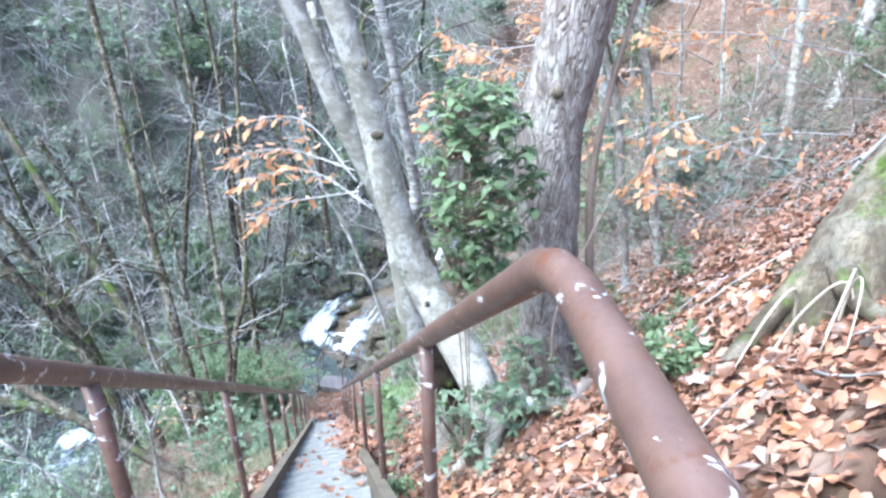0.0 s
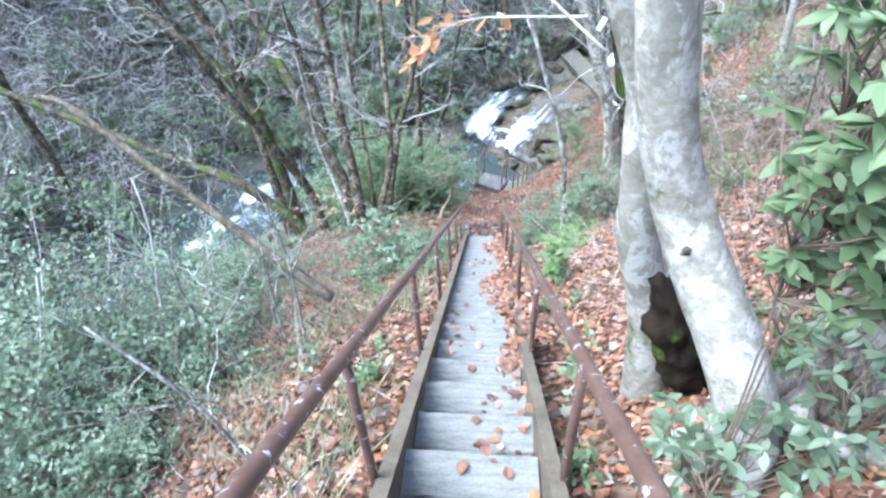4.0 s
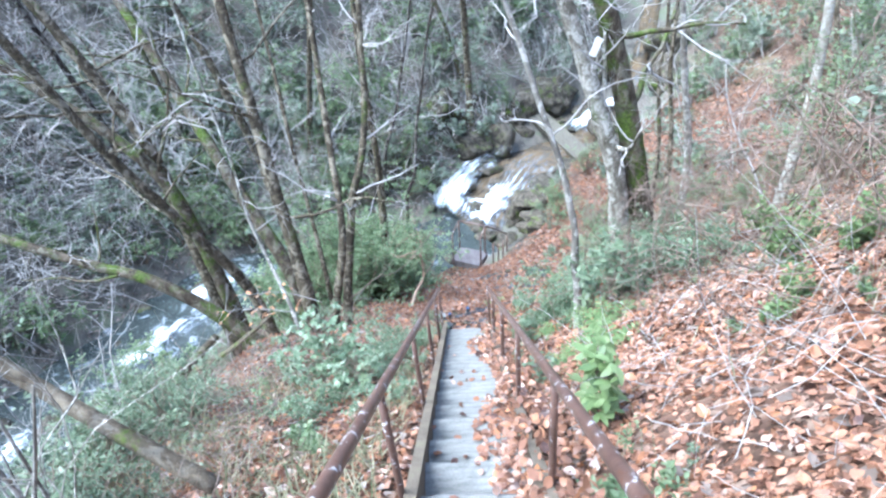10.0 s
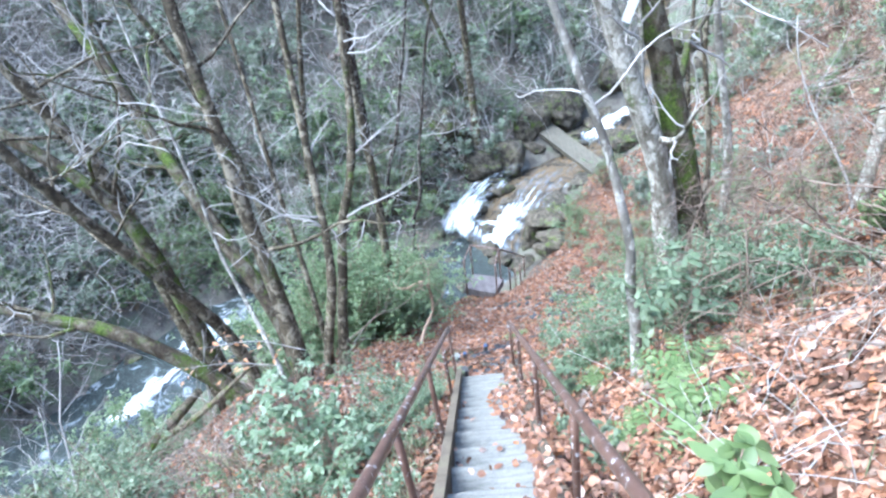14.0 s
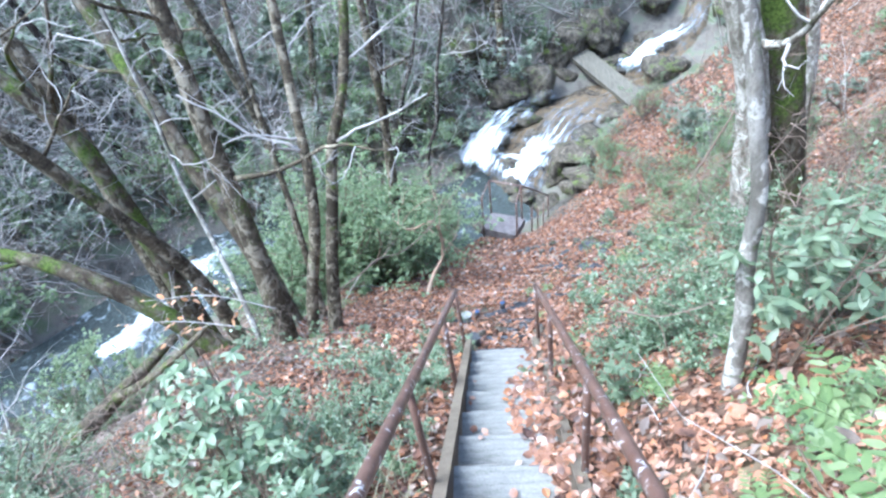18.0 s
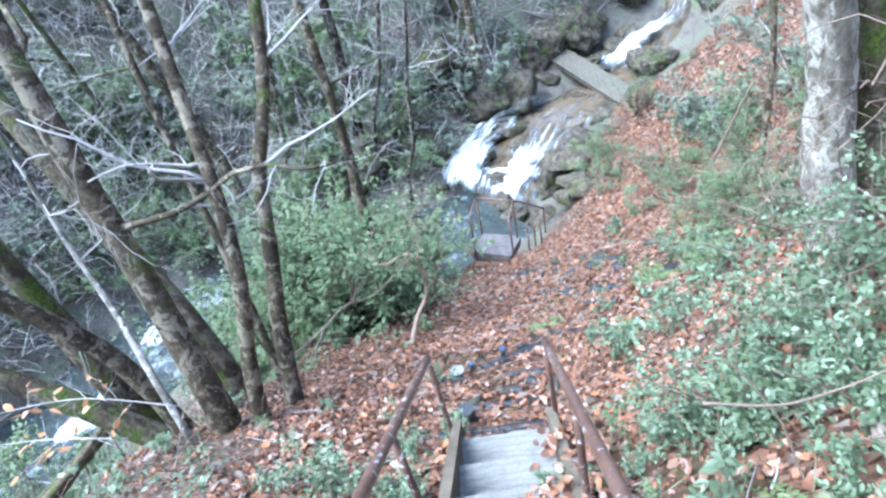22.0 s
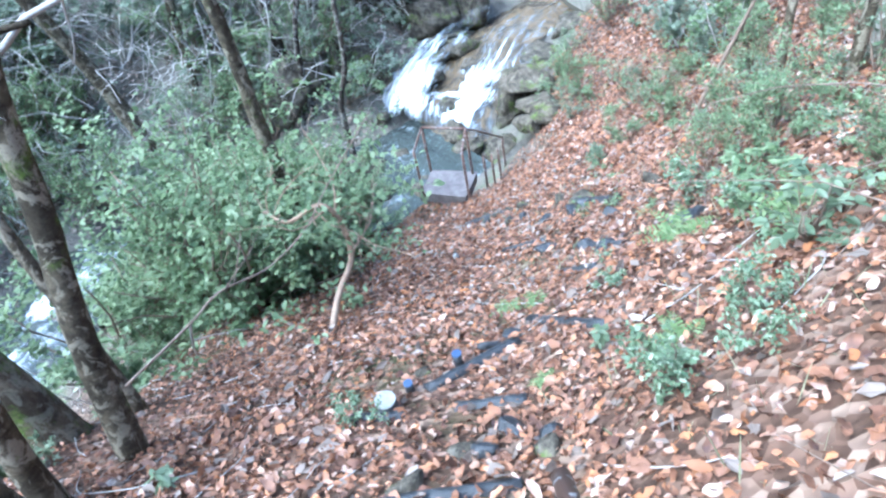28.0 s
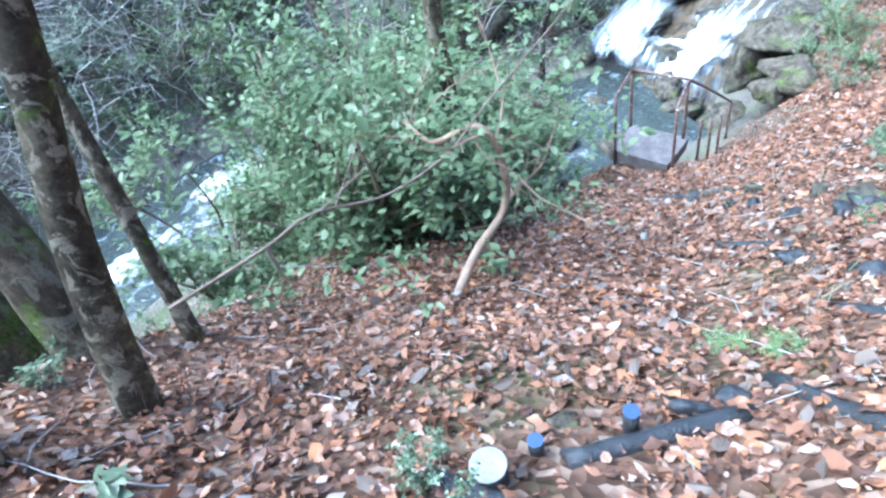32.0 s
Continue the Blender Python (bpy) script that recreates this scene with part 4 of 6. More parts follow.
def shrub(name, label, leaf, height, spread, stems, per, size, width=0.42, twig="brown", droop=0.1, flat=0.45, fine=False, count=4, thick=1.0):
    """A bush of forking stems with leaves in whorls at the twig ends."""
    root = thing(name, (0, 0, 0), label, "shrub")
    g, tips = Geo(), []
    for _ in range(stems):
        w = rng.normal(size=3) * [spread, spread, 0] + [0, 0, height]
        s = wander((0, 0, -0.05), w, np.linalg.norm(w) * rng.uniform(0.7, 1.1), 6, 0.16, 0.02)
        r = (0.011 * height + 0.003) * thick
        g.tube(s, np.linspace(r, r * 0.35, len(s)), 5)
        tips.extend(s[-2:])
        sprays(g, s, r, 2, count, 0.75, tips, 0.03)
    part("branchwork", g, twig, root, kind="stuff")
    t = np.array(tips)
    t = t[t[:, 2] > 0.12 * height]
    at = np.repeat(t, per, 0) + rng.normal(size=(per * len(t), 3)) * size * 0.35
    along = rng.normal(size=at.shape) * [1, 1, flat] + [0, 0, -droop] + 0.4 * at / (np.linalg.norm(at, axis=1, keepdims=True) + 1e-6)
    g = Geo()
    g.leaves(at, size * rng.uniform(0.6, 1.15, len(at)), along, width=width, fine=fine)
    part("foliage", g, leaf, root, kind="stuff")
    return root


def sapling(name, label, twig, height, count, depth=3, lean=0.15):
    """A bare young tree, all twigs."""
    root = thing(name, (0, 0, 0), label, "sapling")
    g = Geo()
    stem = wander((0, 0, -0.1), (rng.normal() * lean, rng.normal() * lean, 1), height, 10, 0.08, 0.03)
    r = 0.0085 * height
    g.tube(stem, np.linspace(r, r * 0.3, len(stem)), 6)
    part("stem", g, twig, root)
    g = Geo()
    sprays(g, stem, r * 0.9, depth, count, 0.85, None, 0.03, 0.42)
    part("twig_spray", g, twig, root, kind="stuff")
    return root


def strew(protos, spots, group=""):
    """The first of each kind stands at its spot, the rest are copies."""
    used = set()
    for k, (i, m) in enumerate(spots):
        p = protos[i % len(protos)]
        if group:
            tagged(p, group=group)
        if id(p) not in used:
            used.add(id(p))
            p.matrix_basis = m
        else:
            copy_thing(p, m)


def scatter(n, xr, yr, keep):
    out = []
    while len(out) < n:
        x, y = rng.uniform(*xr), rng.uniform(*yr)
        if keep(x, y):
            out.append((x, y))
    return out


PALE = [shrub("shrub", "low shrub with small grey-green leaves", "pale", h, 0.3, 7, 3, 0.038, 0.32) for h in (0.5, 0.75, 0.62)]
FAR = [shrub("far_shrub", "dense grey-green shrub on the bank", leaf, h, 0.5, 4, 3, 0.09, 0.33, twig="twig") for leaf, h in (("hazed", 0.9), ("green", 1.2), ("hazed", 1.3))]
GREEN = [shrub("evergreen_shrub", "dense evergreen shrub with glossy green leaves", "green", h, 0.6, 9, 4, 0.075, 0.27) for h in (1.2, 1.5, 1.0)]
LEAFY = [shrub("leafy_shrub", "tall evergreen shrub with grey-green leaves on thin stems", leaf, h, 0.85, 8, 3, 0.066, 0.29, twig="brown", count=6, thick=0.4) for leaf, h in (("pale", 2.4), ("leafy", 3.0), ("leafy", 2.0))]
LOW = [shrub("ground_plant", "small green plant growing in the leaf litter", "green", h, 0.14, 4, 2, 0.034, 0.3) for h in (0.18, 0.25)] + [shrub("ground_plant", "small pale plant growing in the leaf litter", "pale", 0.2, 0.15, 4, 2, 0.034, 0.3)]
BROAD = [shrub("broadleaf_shrub", "broadleaf shrub with large shiny leaves", leaf, h, 0.16, 4, 3, 0.085, 0.27, flat=0.3) for leaf, h in (("green", 1.0), ("lime", 0.6))]
BARE = [sapling("bare_sapling", "leafless grey sapling with fine twigs", "twig", h, 6) for h in (2.6, 3.2, 2.2)]
GLOSSY = [shrub("glossy_shrub", "low shrub with narrow glossy grey-green leaves", "glossy", h, 0.24, 5, 3, 0.037, 0.27, flat=0.9, fine=True) for h in (0.32, 0.4)]
BROWN = [sapling("bare_bush", "leafless brown bush with crossing twigs", "brown", h, 7, lean=0.5) for h in (1.3, 1.7)]


def near_stream(x, y):
    d, bed, side = stream_at(np.array(x), np.array(y))
    return float(d), float(side)


def on_near(x, y):
    d, s = near_stream(x, y)
    return d > 2.3 and s <= 0


def on_far(x, y):
    d, s = near_stream(x, y)
    return 1.9 < d < 15 and s > 0


def whorls(name, x, y, z0, z1, r, leaf, size, ends, label, stems=3, thick=0.006):
    """A tall shrub whose long leaves hang in whorls from the twig ends."""
    base = np.array((x, y, gz(x, y)))
    root = thing(name, tuple(base), label, "shrub")
    g = Geo()
    tips = []
    top = np.array((x, y, z1))
    for k in range(stems):
        off = rng.normal(size=3) * [0.3 * r, 0.3 * r, 0.02]
        stem = spline([base - [0, 0, 0.08], base + (top - base) * 0.4 + off * 0.5, base + (top - base) * 0.7 + off, top + off], 12)
        g.tube(stem, np.linspace(thick, 0.003, 12), 6)
        for _ in range(ends // stems):
            zt = rng.uniform(z0, z1)
            q = r * np.sqrt(rng.uniform()) * (0.55 + 0.45 * np.sin(np.pi * np.clip((zt - z0) / (z1 - z0), 0.05, 1)))
            low = zt - 0.08 - 0.7 * q
            at = stem[np.argmin(np.abs(stem[:, 2] - low))]
            a = rng.uniform(0, 2 * np.pi)
            tip = np.array((x + q * np.cos(a), y + q * np.sin(a), zt))
            g.tube(spline([at, (at + tip) / 2 + rng.normal(size=3) * 0.02 - [0, 0, 0.02], tip], 6), np.linspace(0.0028, 0.0015, 6), 4)
            tips.append(tip)
    under(root, part("branchwork", g, "brown", root, kind="stuff"))
    t = np.repeat(np.array(tips), 7, 0)
    a = rng.uniform(0, 2 * np.pi, len(t))
    g = Geo()
    g.leaves(t, size * rng.uniform(0.6, 1.15, len(t)), np.stack([np.cos(a), np.sin(a), rng.normal(size=len(t)) * 0.35 - 0.25], 1), 0.25, 0.23, fine=True)
    under(root, part("foliage", g, leaf, root, kind="stuff"))
    return root


def tangle(label, mat, n, xr, yr, far, high, length, r, keep=None):
    """Fine dead twigs that cross one another over the ground."""
    x, y = rng.uniform(*xr, n), rng.uniform(*yr, n)
    d, bed, side = stream_at(x, y)
    ok = d > 1.5 if far is None else (side > 0) & (d > 1.9) & (d < 15) if far else (side <= 0) & (d > 2.3)
    if keep:
        ok &= keep(x, y)
    x, y = x[ok], y[ok]
    m = len(x)
    p = np.stack([x, y, ground(x, y) + high * rng.uniform(size=m) ** 1.5], 1)
    way = rng.normal(size=(m, 3)) * [1, 1, 0.6] + [0, 0, 0.4]
    way /= np.linalg.norm(way, axis=1, keepdims=True)
    step_len = length * rng.uniform(0.4, 1.2, (m, 1)) / 5
    line = [p]
    for _ in range(5):
        way = way + rng.normal(size=(m, 3)) * 0.28 - [0, 0, 0.04]
        way /= np.linalg.norm(way, axis=1, keepdims=True)
        line.append(line[-1] + way * step_len)
    line = np.stack(line, 1)
    q = r * rng.uniform(0.5, 1.4, (m, 1)) * np.linspace(1, 0.3, 6)
    corner = np.array([(1, 0, 0), (-0.5, 0.6, 0.6), (-0.5, -0.6, -0.6)])
    ring = line[:, :, None] + q[..., None, None] * corner
    k = np.arange(m)[:, None, None] * 18 + np.arange(5)[None, :, None] * 3
    c, cn = np.arange(3)[None, None], (np.arange(3)[None, None] + 1) % 3
    g = Geo()
    g.add(ring.reshape(-1, 3), np.stack([k + c, k + cn, k + 3 + cn, k + 3 + c], -1).reshape(-1, 4))
    return tagged(new("twig_tangle", g.mesh("twig_tangle", MAT[mat])), label, "twigs", kind="stuff")


def bushy(x, y):
    return on_near(x, y) and x > -3.4 - 0.75 * (y - 15)


def clear(x, y):
    return on_near(x, y) and x < -2.7 and (x < -4.2 or y < 9)


# downhill slope beside the stairs
strew(PALE, [(k, place(x, y, rng.uniform(0.6, 1.05))) for k, (x, y) in enumerate(scatter(64, (-7.5, -1.9), (1.5, 10.5), lambda x, y: on_near(x, y) and x < -1.9 - 0.5 * max(0, y - 5)))])
for k, (x, y) in enumerate(scatter(50, (-8.0, -3.2), (2.0, 8.5), lambda x, y: on_near(x, y) and x < -3.2 - 0.3 * max(0, y - 5))):
    copy_thing(PALE[k % 3], place(x, y, rng.uniform(0.9, 1.3)))
for k, (x, y) in enumerate(scatter(34, (-3.6, -1.7), (3.0, 8.8), lambda x, y: on_near(x, y) and x < -1.5 - 0.18 * y)):
    copy_thing((PALE + LOW)[k % 4], place(x, y, rng.uniform(0.6, 1.0)))
for k, (x, y) in enumerate(scatter(16, (-8.0, -3.6), (11.5, 14.0), on_near)):
    copy_thing((PALE + GREEN[:1])[k % 4], place(x, y, rng.uniform(0.8, 1.3)))
for k, (x, y) in enumerate(scatter(46, (-6.5, -2.0), (2.5, 9.0), lambda x, y: on_near(x, y) and x < -2.0 - 0.4 * max(0, y - 4.5))):
    copy_thing(PALE[k % 3], place(x, y, rng.uniform(0.9, 1.35)))
for k, (x, y) in enumerate(scatter(10, (-6.0, -2.6), (14.0, 18.5), bushy)):
    copy_thing(GREEN[k % 3], place(x, y, rng.uniform(0.9, 1.4)))
for k, (x, y) in enumerate(scatter(24, (-11.0, -1.8), (18.5, 25.0), lambda x, y: on_far(x, y) and near_stream(x, y)[0] < 6)):
    copy_thing(GREEN[k % 3], place(x, y, rng.uniform(0.8, 1.4)))
strew(BARE, [(k, place(x, y, rng.uniform(0.7, 1.2), lean=14)) for k, (x, y) in enumerate(scatter(30, (-8.5, -2.2), (3.0, 12.5), clear))])
tangle("fine dry twigs and stalks over the slope", "straw", 1500, (-6.5, -1.3), (2.0, 10.0), False, 0.5, 0.7, 0.004)
strew(LEAFY, [(k, place(x, y, rng.uniform(0.6, 1.1), lean=10)) for k, (x, y) in enumerate(scatter(20, (-7.5, -1.9), (2.6, 7.0), lambda x, y: on_near(x, y) and x < -1.5 - 0.62 * (y - 1.8)))], "shrubs of the lower slope")
for k, (x, y, q) in enumerate([(-2.95, 4.5, 0.7), (-3.2, 5.0, 0.8), (-3.7, 4.5, 0.95), (-4.0, 5.3, 0.95)]):
    copy_thing(LEAFY[k % 2], place(x, y, q, lean=10))
# the evergreen thicket behind the clump
thicket = scatter(30, (-5.2, -1.5), (14.2, 19.0), lambda x, y: bushy(x, y) and y > 13.4 - 0.35 * x)
strew(GREEN, [(k, place(x, y, rng.uniform(0.7, 1.1))) for k, (x, y) in enumerate(thicket)], "evergreen thicket")
for k, (x, y) in enumerate(scatter(24, (-6.5, -2.2), (14.5, 19.6), bushy)):
    copy_thing(GREEN[k % 3], place(x, y, rng.uniform(1.1, 1.7)))
for x, y in scatter(10, (-5.5, -1.5), (13.5, 18.5), on_near):
    copy_thing(BARE[0], place(x, y, rng.uniform(0.6, 1.0)))
# the far bank
strew(FAR, [(k, place(x, y, rng.uniform(0.7, 1.7))) for k, (x, y) in enumerate(scatter(135, (-22, 7), (7, 34), on_far))])
for k, (x, y) in enumerate(scatter(130, (-24, 8), (8, 34), on_far)):
    copy_thing(BARE[k % 3], place(x, y, rng.uniform(0.9, 1.7), lean=14))
for k, (x, y) in enumerate(scatter(60, (-24, -7), (10, 32), on_far)):
    copy_thing(FAR[(0, 2)[k % 2]], place(x, y, rng.uniform(0.8, 1.6)))
tangle("pale bare twigs over the stream and the far bank", "twig", 3600, (-22, -8), (9, 27), True, 4.0, 2.4, 0.013)
tangle("crossing grey twigs of the far bank", "twig", 13000, (-22, 9), (7, 33), True, 3.0, 2.0, 0.012)
# the valley beyond the falls
tangle("bare grey twigs in the valley beyond the falls", "twig", 5000, (-12, 30), (30, 66), None, 5.0, 3.4, 0.03)
for k, (x, y) in enumerate(scatter(58, (-8, 24), (29, 52), lambda x, y: near_stream(x, y)[0] > 1.5)):
    copy_thing(FAR[k % 3], place(x, y, rng.uniform(1.8, 3.2)))
for k, (x, y) in enumerate(scatter(58, HILL_X, HILL_Y, lambda x, y: near_stream(x, y)[0] > 2.2)):
    copy_thing(FAR[k % 3], place(x, y, rng.uniform(0.45, 1.0)))
tangle("tangled grey-brown twigs on the bank above the falls", "straw", 700, HILL_X, HILL_Y, None, 1.2, 1.4, 0.009)
# uphill side
strew(GLOSSY, [(k, place(x, y, rng.uniform(0.7, 1.15))) for k, (x, y) in enumerate(scatter(24, (0.65, 2.2), (8.5, 10.3), lambda x, y: x > 0.7 + 0.9 * max(0, y - 9.5)))], "glossy shrubs beside the stairs")
for x, y in scatter(12, (0.72, 1.7), (8.7, 10.0), lambda x, y: True):
    copy_thing(GLOSSY[1], place(x, y, rng.uniform(0.7, 1.0)))
for x, y in scatter(14, (-1.9, -0.78), (6.2, 9.8), lambda x, y: True):
    copy_thing(GLOSSY[1], place(x, y, rng.uniform(0.5, 0.95)))
for x, y, s in ((0.4, 9.35, 0.5), (0.4, 8.7, 0.4), (-0.75, 9.5, 0.7), (-0.9, 9.0, 0.7), (-0.72, 8.6, 0.6), (-1.3, 9.9, 0.7), (-0.85, 10.2, 0.6), (-1.1, 8.1, 0.8), (-0.8, 7.2, 0.7), (-1.5, 8.8, 0.8)):
    copy_thing(GLOSSY[0], place(x, y, s))
for k, (x, y, s) in enumerate([(2.2, 9.4, 0.6), (2.3, 13.7, 0.45), (2.6, 19.4, 0.5), (3.0, 20.2, 0.6), (3.6, 19.2, 0.5), (2.9, 21.4, 0.6), (3.4, 22.2, 0.6), (4.2, 22.4, 0.8), (5.0, 20.5, 0.7), (2.6, 16.8, 0.4), (3.6, 15.4, 0.45), (4.4, 17.0, 0.5), (2.3, 8.4, 0.5)]):
    copy_thing(GREEN[k % 3] if k % 2 else PALE[k % 3], place(x, y, s * (1 if k % 2 else 1.6)))
for k, (x, y) in enumerate(scatter(24, (2.3, 7.0), (10.5, 20.0), on_near)):
    copy_thing((PALE + GREEN)[k % 6], place(x, y, rng.uniform(0.35, 0.7) * (1.5 if k % 6 < 3 else 0.8)))
tangle("thin pale twigs lying over the dry leaves", "twig", 420, (0.75, 4.0), (3.4, 7.2), False, 0.2, 0.9, 0.003)
strew(BROWN, [(k, place(x, y, rng.uniform(0.5, 1.1), lean=25)) for k, (x, y) in enumerate(scatter(84, (1.2, 7.0), (4.0, 16.0), lambda x, y: (x > 1.8 or 7 < y < 11) and on_near(x, y)))])
tangle("crossing brown dead twigs on the upper slope", "straw", 4200, (1.3, 8.0), (4.0, 17.0), False, 1.3, 1.2, 0.005, lambda x, y: (x > 1.3 + 0.12 * np.maximum(0, y - 9)) & (y < 11.5))
tangle("crossing grey-brown twigs on the hillside", "straw", 3400, (3.6, 22.0), (4.0, 38.0), False, 2.2, 1.8, 0.009, lambda x, y: (y < 12) | (x > 8))
for k, (x, y) in enumerate(scatter(36, (5.0, 18.0), (8.0, 34.0), on_near)):
    copy_thing(FAR[k % 3], place(x, y, rng.uniform(0.6, 1.3)))
for k, (x, y) in enumerate(scatter(20, (2.4, 10.0), (3.0, 24.0), lambda x, y: near_stream(x, y)[1] <= 0 and near_stream(x, y)[0] > 2 and (y < 10.5 or x > 6.5))):
    copy_thing(BARE[k % 3], place(x, y, rng.uniform(0.8, 1.6), lean=12))
whorls("tall_evergreen_shrub", 0.58, 2.75, 7.02, 7.84, 0.25, "green", 0.062, 230, "tall evergreen shrub with long glossy green leaves beside the pine", thick=0.0035)
whorls("evergreen_bush", 0.56, 6.12, gz(0.56, 6.12) + 0.2, gz(0.56, 6.12) + 0.55, 0.19, "lime", 0.1, 24, "small bush with large pale green leaves beside the handrail")
whorls("evergreen_bush", 0.6, 2.75, gz(0.6, 2.75) + 0.1, gz(0.6, 2.75) + 0.45, 0.28, "pale", 0.06, 50, "low evergreen bush at the foot of the beech")
whorls("evergreen_bush", 1.0, 2.9, gz(1.0, 2.9) + 0.1, gz(1.0, 2.9) + 0.4, 0.3, "pale", 0.06, 50, "low evergreen bush at the foot of the pine")
for x, y, lo, hi, r, leaf, size, ends in ((1.12, 8.3, 0.3, 0.95, 0.34, "pale", 0.085, 34), (1.5, 8.7, 0.2, 0.75, 0.35, "pale", 0.075, 36), (-1.5, 8.1, 0.25, 0.95, 0.34, "glossy", 0.075, 70), (-1.15, 7.75, 0.1, 0.5, 0.32, "glossy", 0.07, 46), (-1.95, 8.5, 0.15, 0.7, 0.3, "glossy", 0.075, 46), (1.75, 11.6, 0.1, 0.4, 0.3, "pale", 0.075, 40), (2.05, 12.6, 0.1, 0.42, 0.34, "green", 0.075, 46), (0.52, 8.75, 0.1, 0.4, 0.16, "pale", 0.06, 26), (0.42, 7.35, 0.05, 0.25, 0.14, "pale", 0.06, 18)):
    whorls("evergreen_bush", x, y, gz(x, y) + lo, gz(x, y) + hi, r, leaf, size, ends, "evergreen bush with whorls of long leaves beside the stairs")
for x, y in ((0.83, 11.05), (0.65, 11.5), (-1.68, 11.25), (-2.84, 10.75)):
    whorls("rosette_plant", x, y, gz(x, y) + 0.1, gz(x, y) + 0.16, 0.05, "pale", 0.085, 3, "low plant with a rosette of long pale leaves")
for k, (x, y) in enumerate(scatter(20, (2.4, 7.5), (12.5, 24.0), lambda x, y: on_near(x, y) and near_stream(x, y)[0] > 2.4)):
    copy_thing((PALE + GREEN + GLOSSY)[k % 8], place(x, y, rng.uniform(0.4, 0.85)))
for k, (x, y) in enumerate(scatter(24, (3.4, 11.0), (5.5, 10.5), on_near)):
    copy_thing((GREEN + FAR)[k % 6], place(x, y, rng.uniform(0.7, 1.2)))
strew(BROAD, [(0, place(0.95, 3.3, 0.45)), (1, place(2.1, 7.3, 0.7)), (1, place(2.6, 7.9, 0.7)), (0, place(1.15, 3.9, 0.4)), (1, place(1.75, 6.6, 0.7)), (0, place(1.45, 8.8, 0.5)), (1, place(2.3, 6.9, 0.8)), (1, place(2.7, 8.6, 0.9))])
PLANTS = scatter(80, (-3.2, 4.2), (1.5, 17.5), lambda x, y: (x < -0.65 or x > 0.4) and on_near(x, y) and not (y > 10.3 and -1.0 < x < 1.4))
PLANTS += [(-0.75, 9.3), (-0.8, 8.2), (-0.95, 7.4), (-2.86, 10.8), (0.32, 8.9), (0.3, 9.4), (0.36, 7.3), (0.4, 5.2), (0.35, 3.2), (-0.62, 10.3), (-1.2, 9.9), (-1.5, 10.2)]
strew(LOW, [(k, place(x, y, rng.uniform(0.5, 1.2))) for k, (x, y) in enumerate(PLANTS)])


def fern(n=9, length=0.42):
    root = thing("fern", (0, 0, 0), "bright yellow-green fern in the leaf litter", "fern")
    for k in range(n):
        a = 2 * np.pi * k / n + rng.normal() * 0.2
        u = np.linspace(0, 1, 12)[:, None]
        out = np.array([np.cos(a), np.sin(a), 0])
        line = length * (u * out * 0.95 + [0, 0, 1] * (0.75 * u - 0.75 * u**2)) + [0, 0, 0.01]
        g = Geo()
        g.tube(line, np.linspace(0.003, 0.001, 12), 3)
        side = np.array([-np.sin(a), np.cos(a), 0])
        sp = np.repeat(line[1:], 2, 0) + 0
        sgn = np.tile([1, -1], 11)[:, None]
        g.leaves(sp, 0.3 * length * (1.05 - np.repeat(u[1:], 2, 0)[:, 0]), sgn * side + 0.45 * out, 0.1, 0.2)
        part("frond", g, "lime", root)
    return root


FERN = fern()
strew([FERN], [(0, place(x, y, s, lean=10)) for x, y, s in ((1.08, 7.7, 1.15), (0.67, 7.39, 0.6), (0.96, 7.2, 1.0), (0.31, 12.6, 0.38), (0.52, 12.5, 0.36), (0.36, 11.43, 0.28), (0.95, 11.2, 0.5), (1.9, 11.9, 0.8), (1.6, 12.6, 0.8), (0.75, 8.6, 0.6))])


# ---- loose leaves, grass and sticks ----
def litter(n, xr, yr, size, fine=False):
    x, y = rng.uniform(*xr, n), rng.uniform(*yr, n)
    ok = (np.abs(x + 0.15) > 0.34) | (y > 10.25) | (y < 1.0)
    d, bed, side = stream_at(x, y)
    ok &= (d > 2.0) & (side <= 0)
    ok &= rng.uniform(size=n) > 0.75 * np.clip(rumple(x, y, 0.9, 4.0) - 0.1, 0, 1) + 0.35 * np.clip((-x - 1.4) / 2, 0, 0.9) * (y < 9.5)
    x, y = x[ok], y[ok]
    g = Geo()
    at = np.stack([x, y, ground(x, y) + rng.uniform(0.004, 0.035, len(x))], 1)
    e = 0.05
    slope = np.stack([(ground(x + e, y) - ground(x - e, y)) / (2 * e), (ground(x, y + e) - ground(x, y - e)) / (2 * e)], 1)
    a = rng.uniform(0, 2 * np.pi, len(x))
    h = np.stack([np.cos(a), np.sin(a)], 1)
    along = np.concatenate([h, (h * slope).sum(1, keepdims=True) + rng.normal(size=(len(x), 1)) * 0.42], 1)
    g.leaves(at, size * rng.uniform(0.5, 1.4, len(x)), along, 0.55, 0.26 if fine else 0.3, fine=fine, jag=0.055)
    return g


g = litter(145000, (-4.0, 5.2), (0.0, 22.0), 0.043)
tagged(new("leaf_litter", g.mesh("leaf_litter", MAT["litter"], False)), "thick layer of fallen brown and tan leaves", "fallen leaves", kind="stuff")
g = litter(34000, (-2.2, 2.8), (0.3, 18.4), 0.072, fine=True)
tagged(new("leaf_litter", g.mesh("leaf_litter", MAT["litter"])), "large curled brown leaves on top of the litter", "fallen leaves", kind="stuff")
g = litter(30000, (-8.0, 11.0), (-3.0, 24.0), 0.08)
tagged(new("leaf_litter", g.mesh("leaf_litter", MAT["duff"], False)), "fallen brown leaves on the outer slopes", "fallen leaves", kind="stuff")
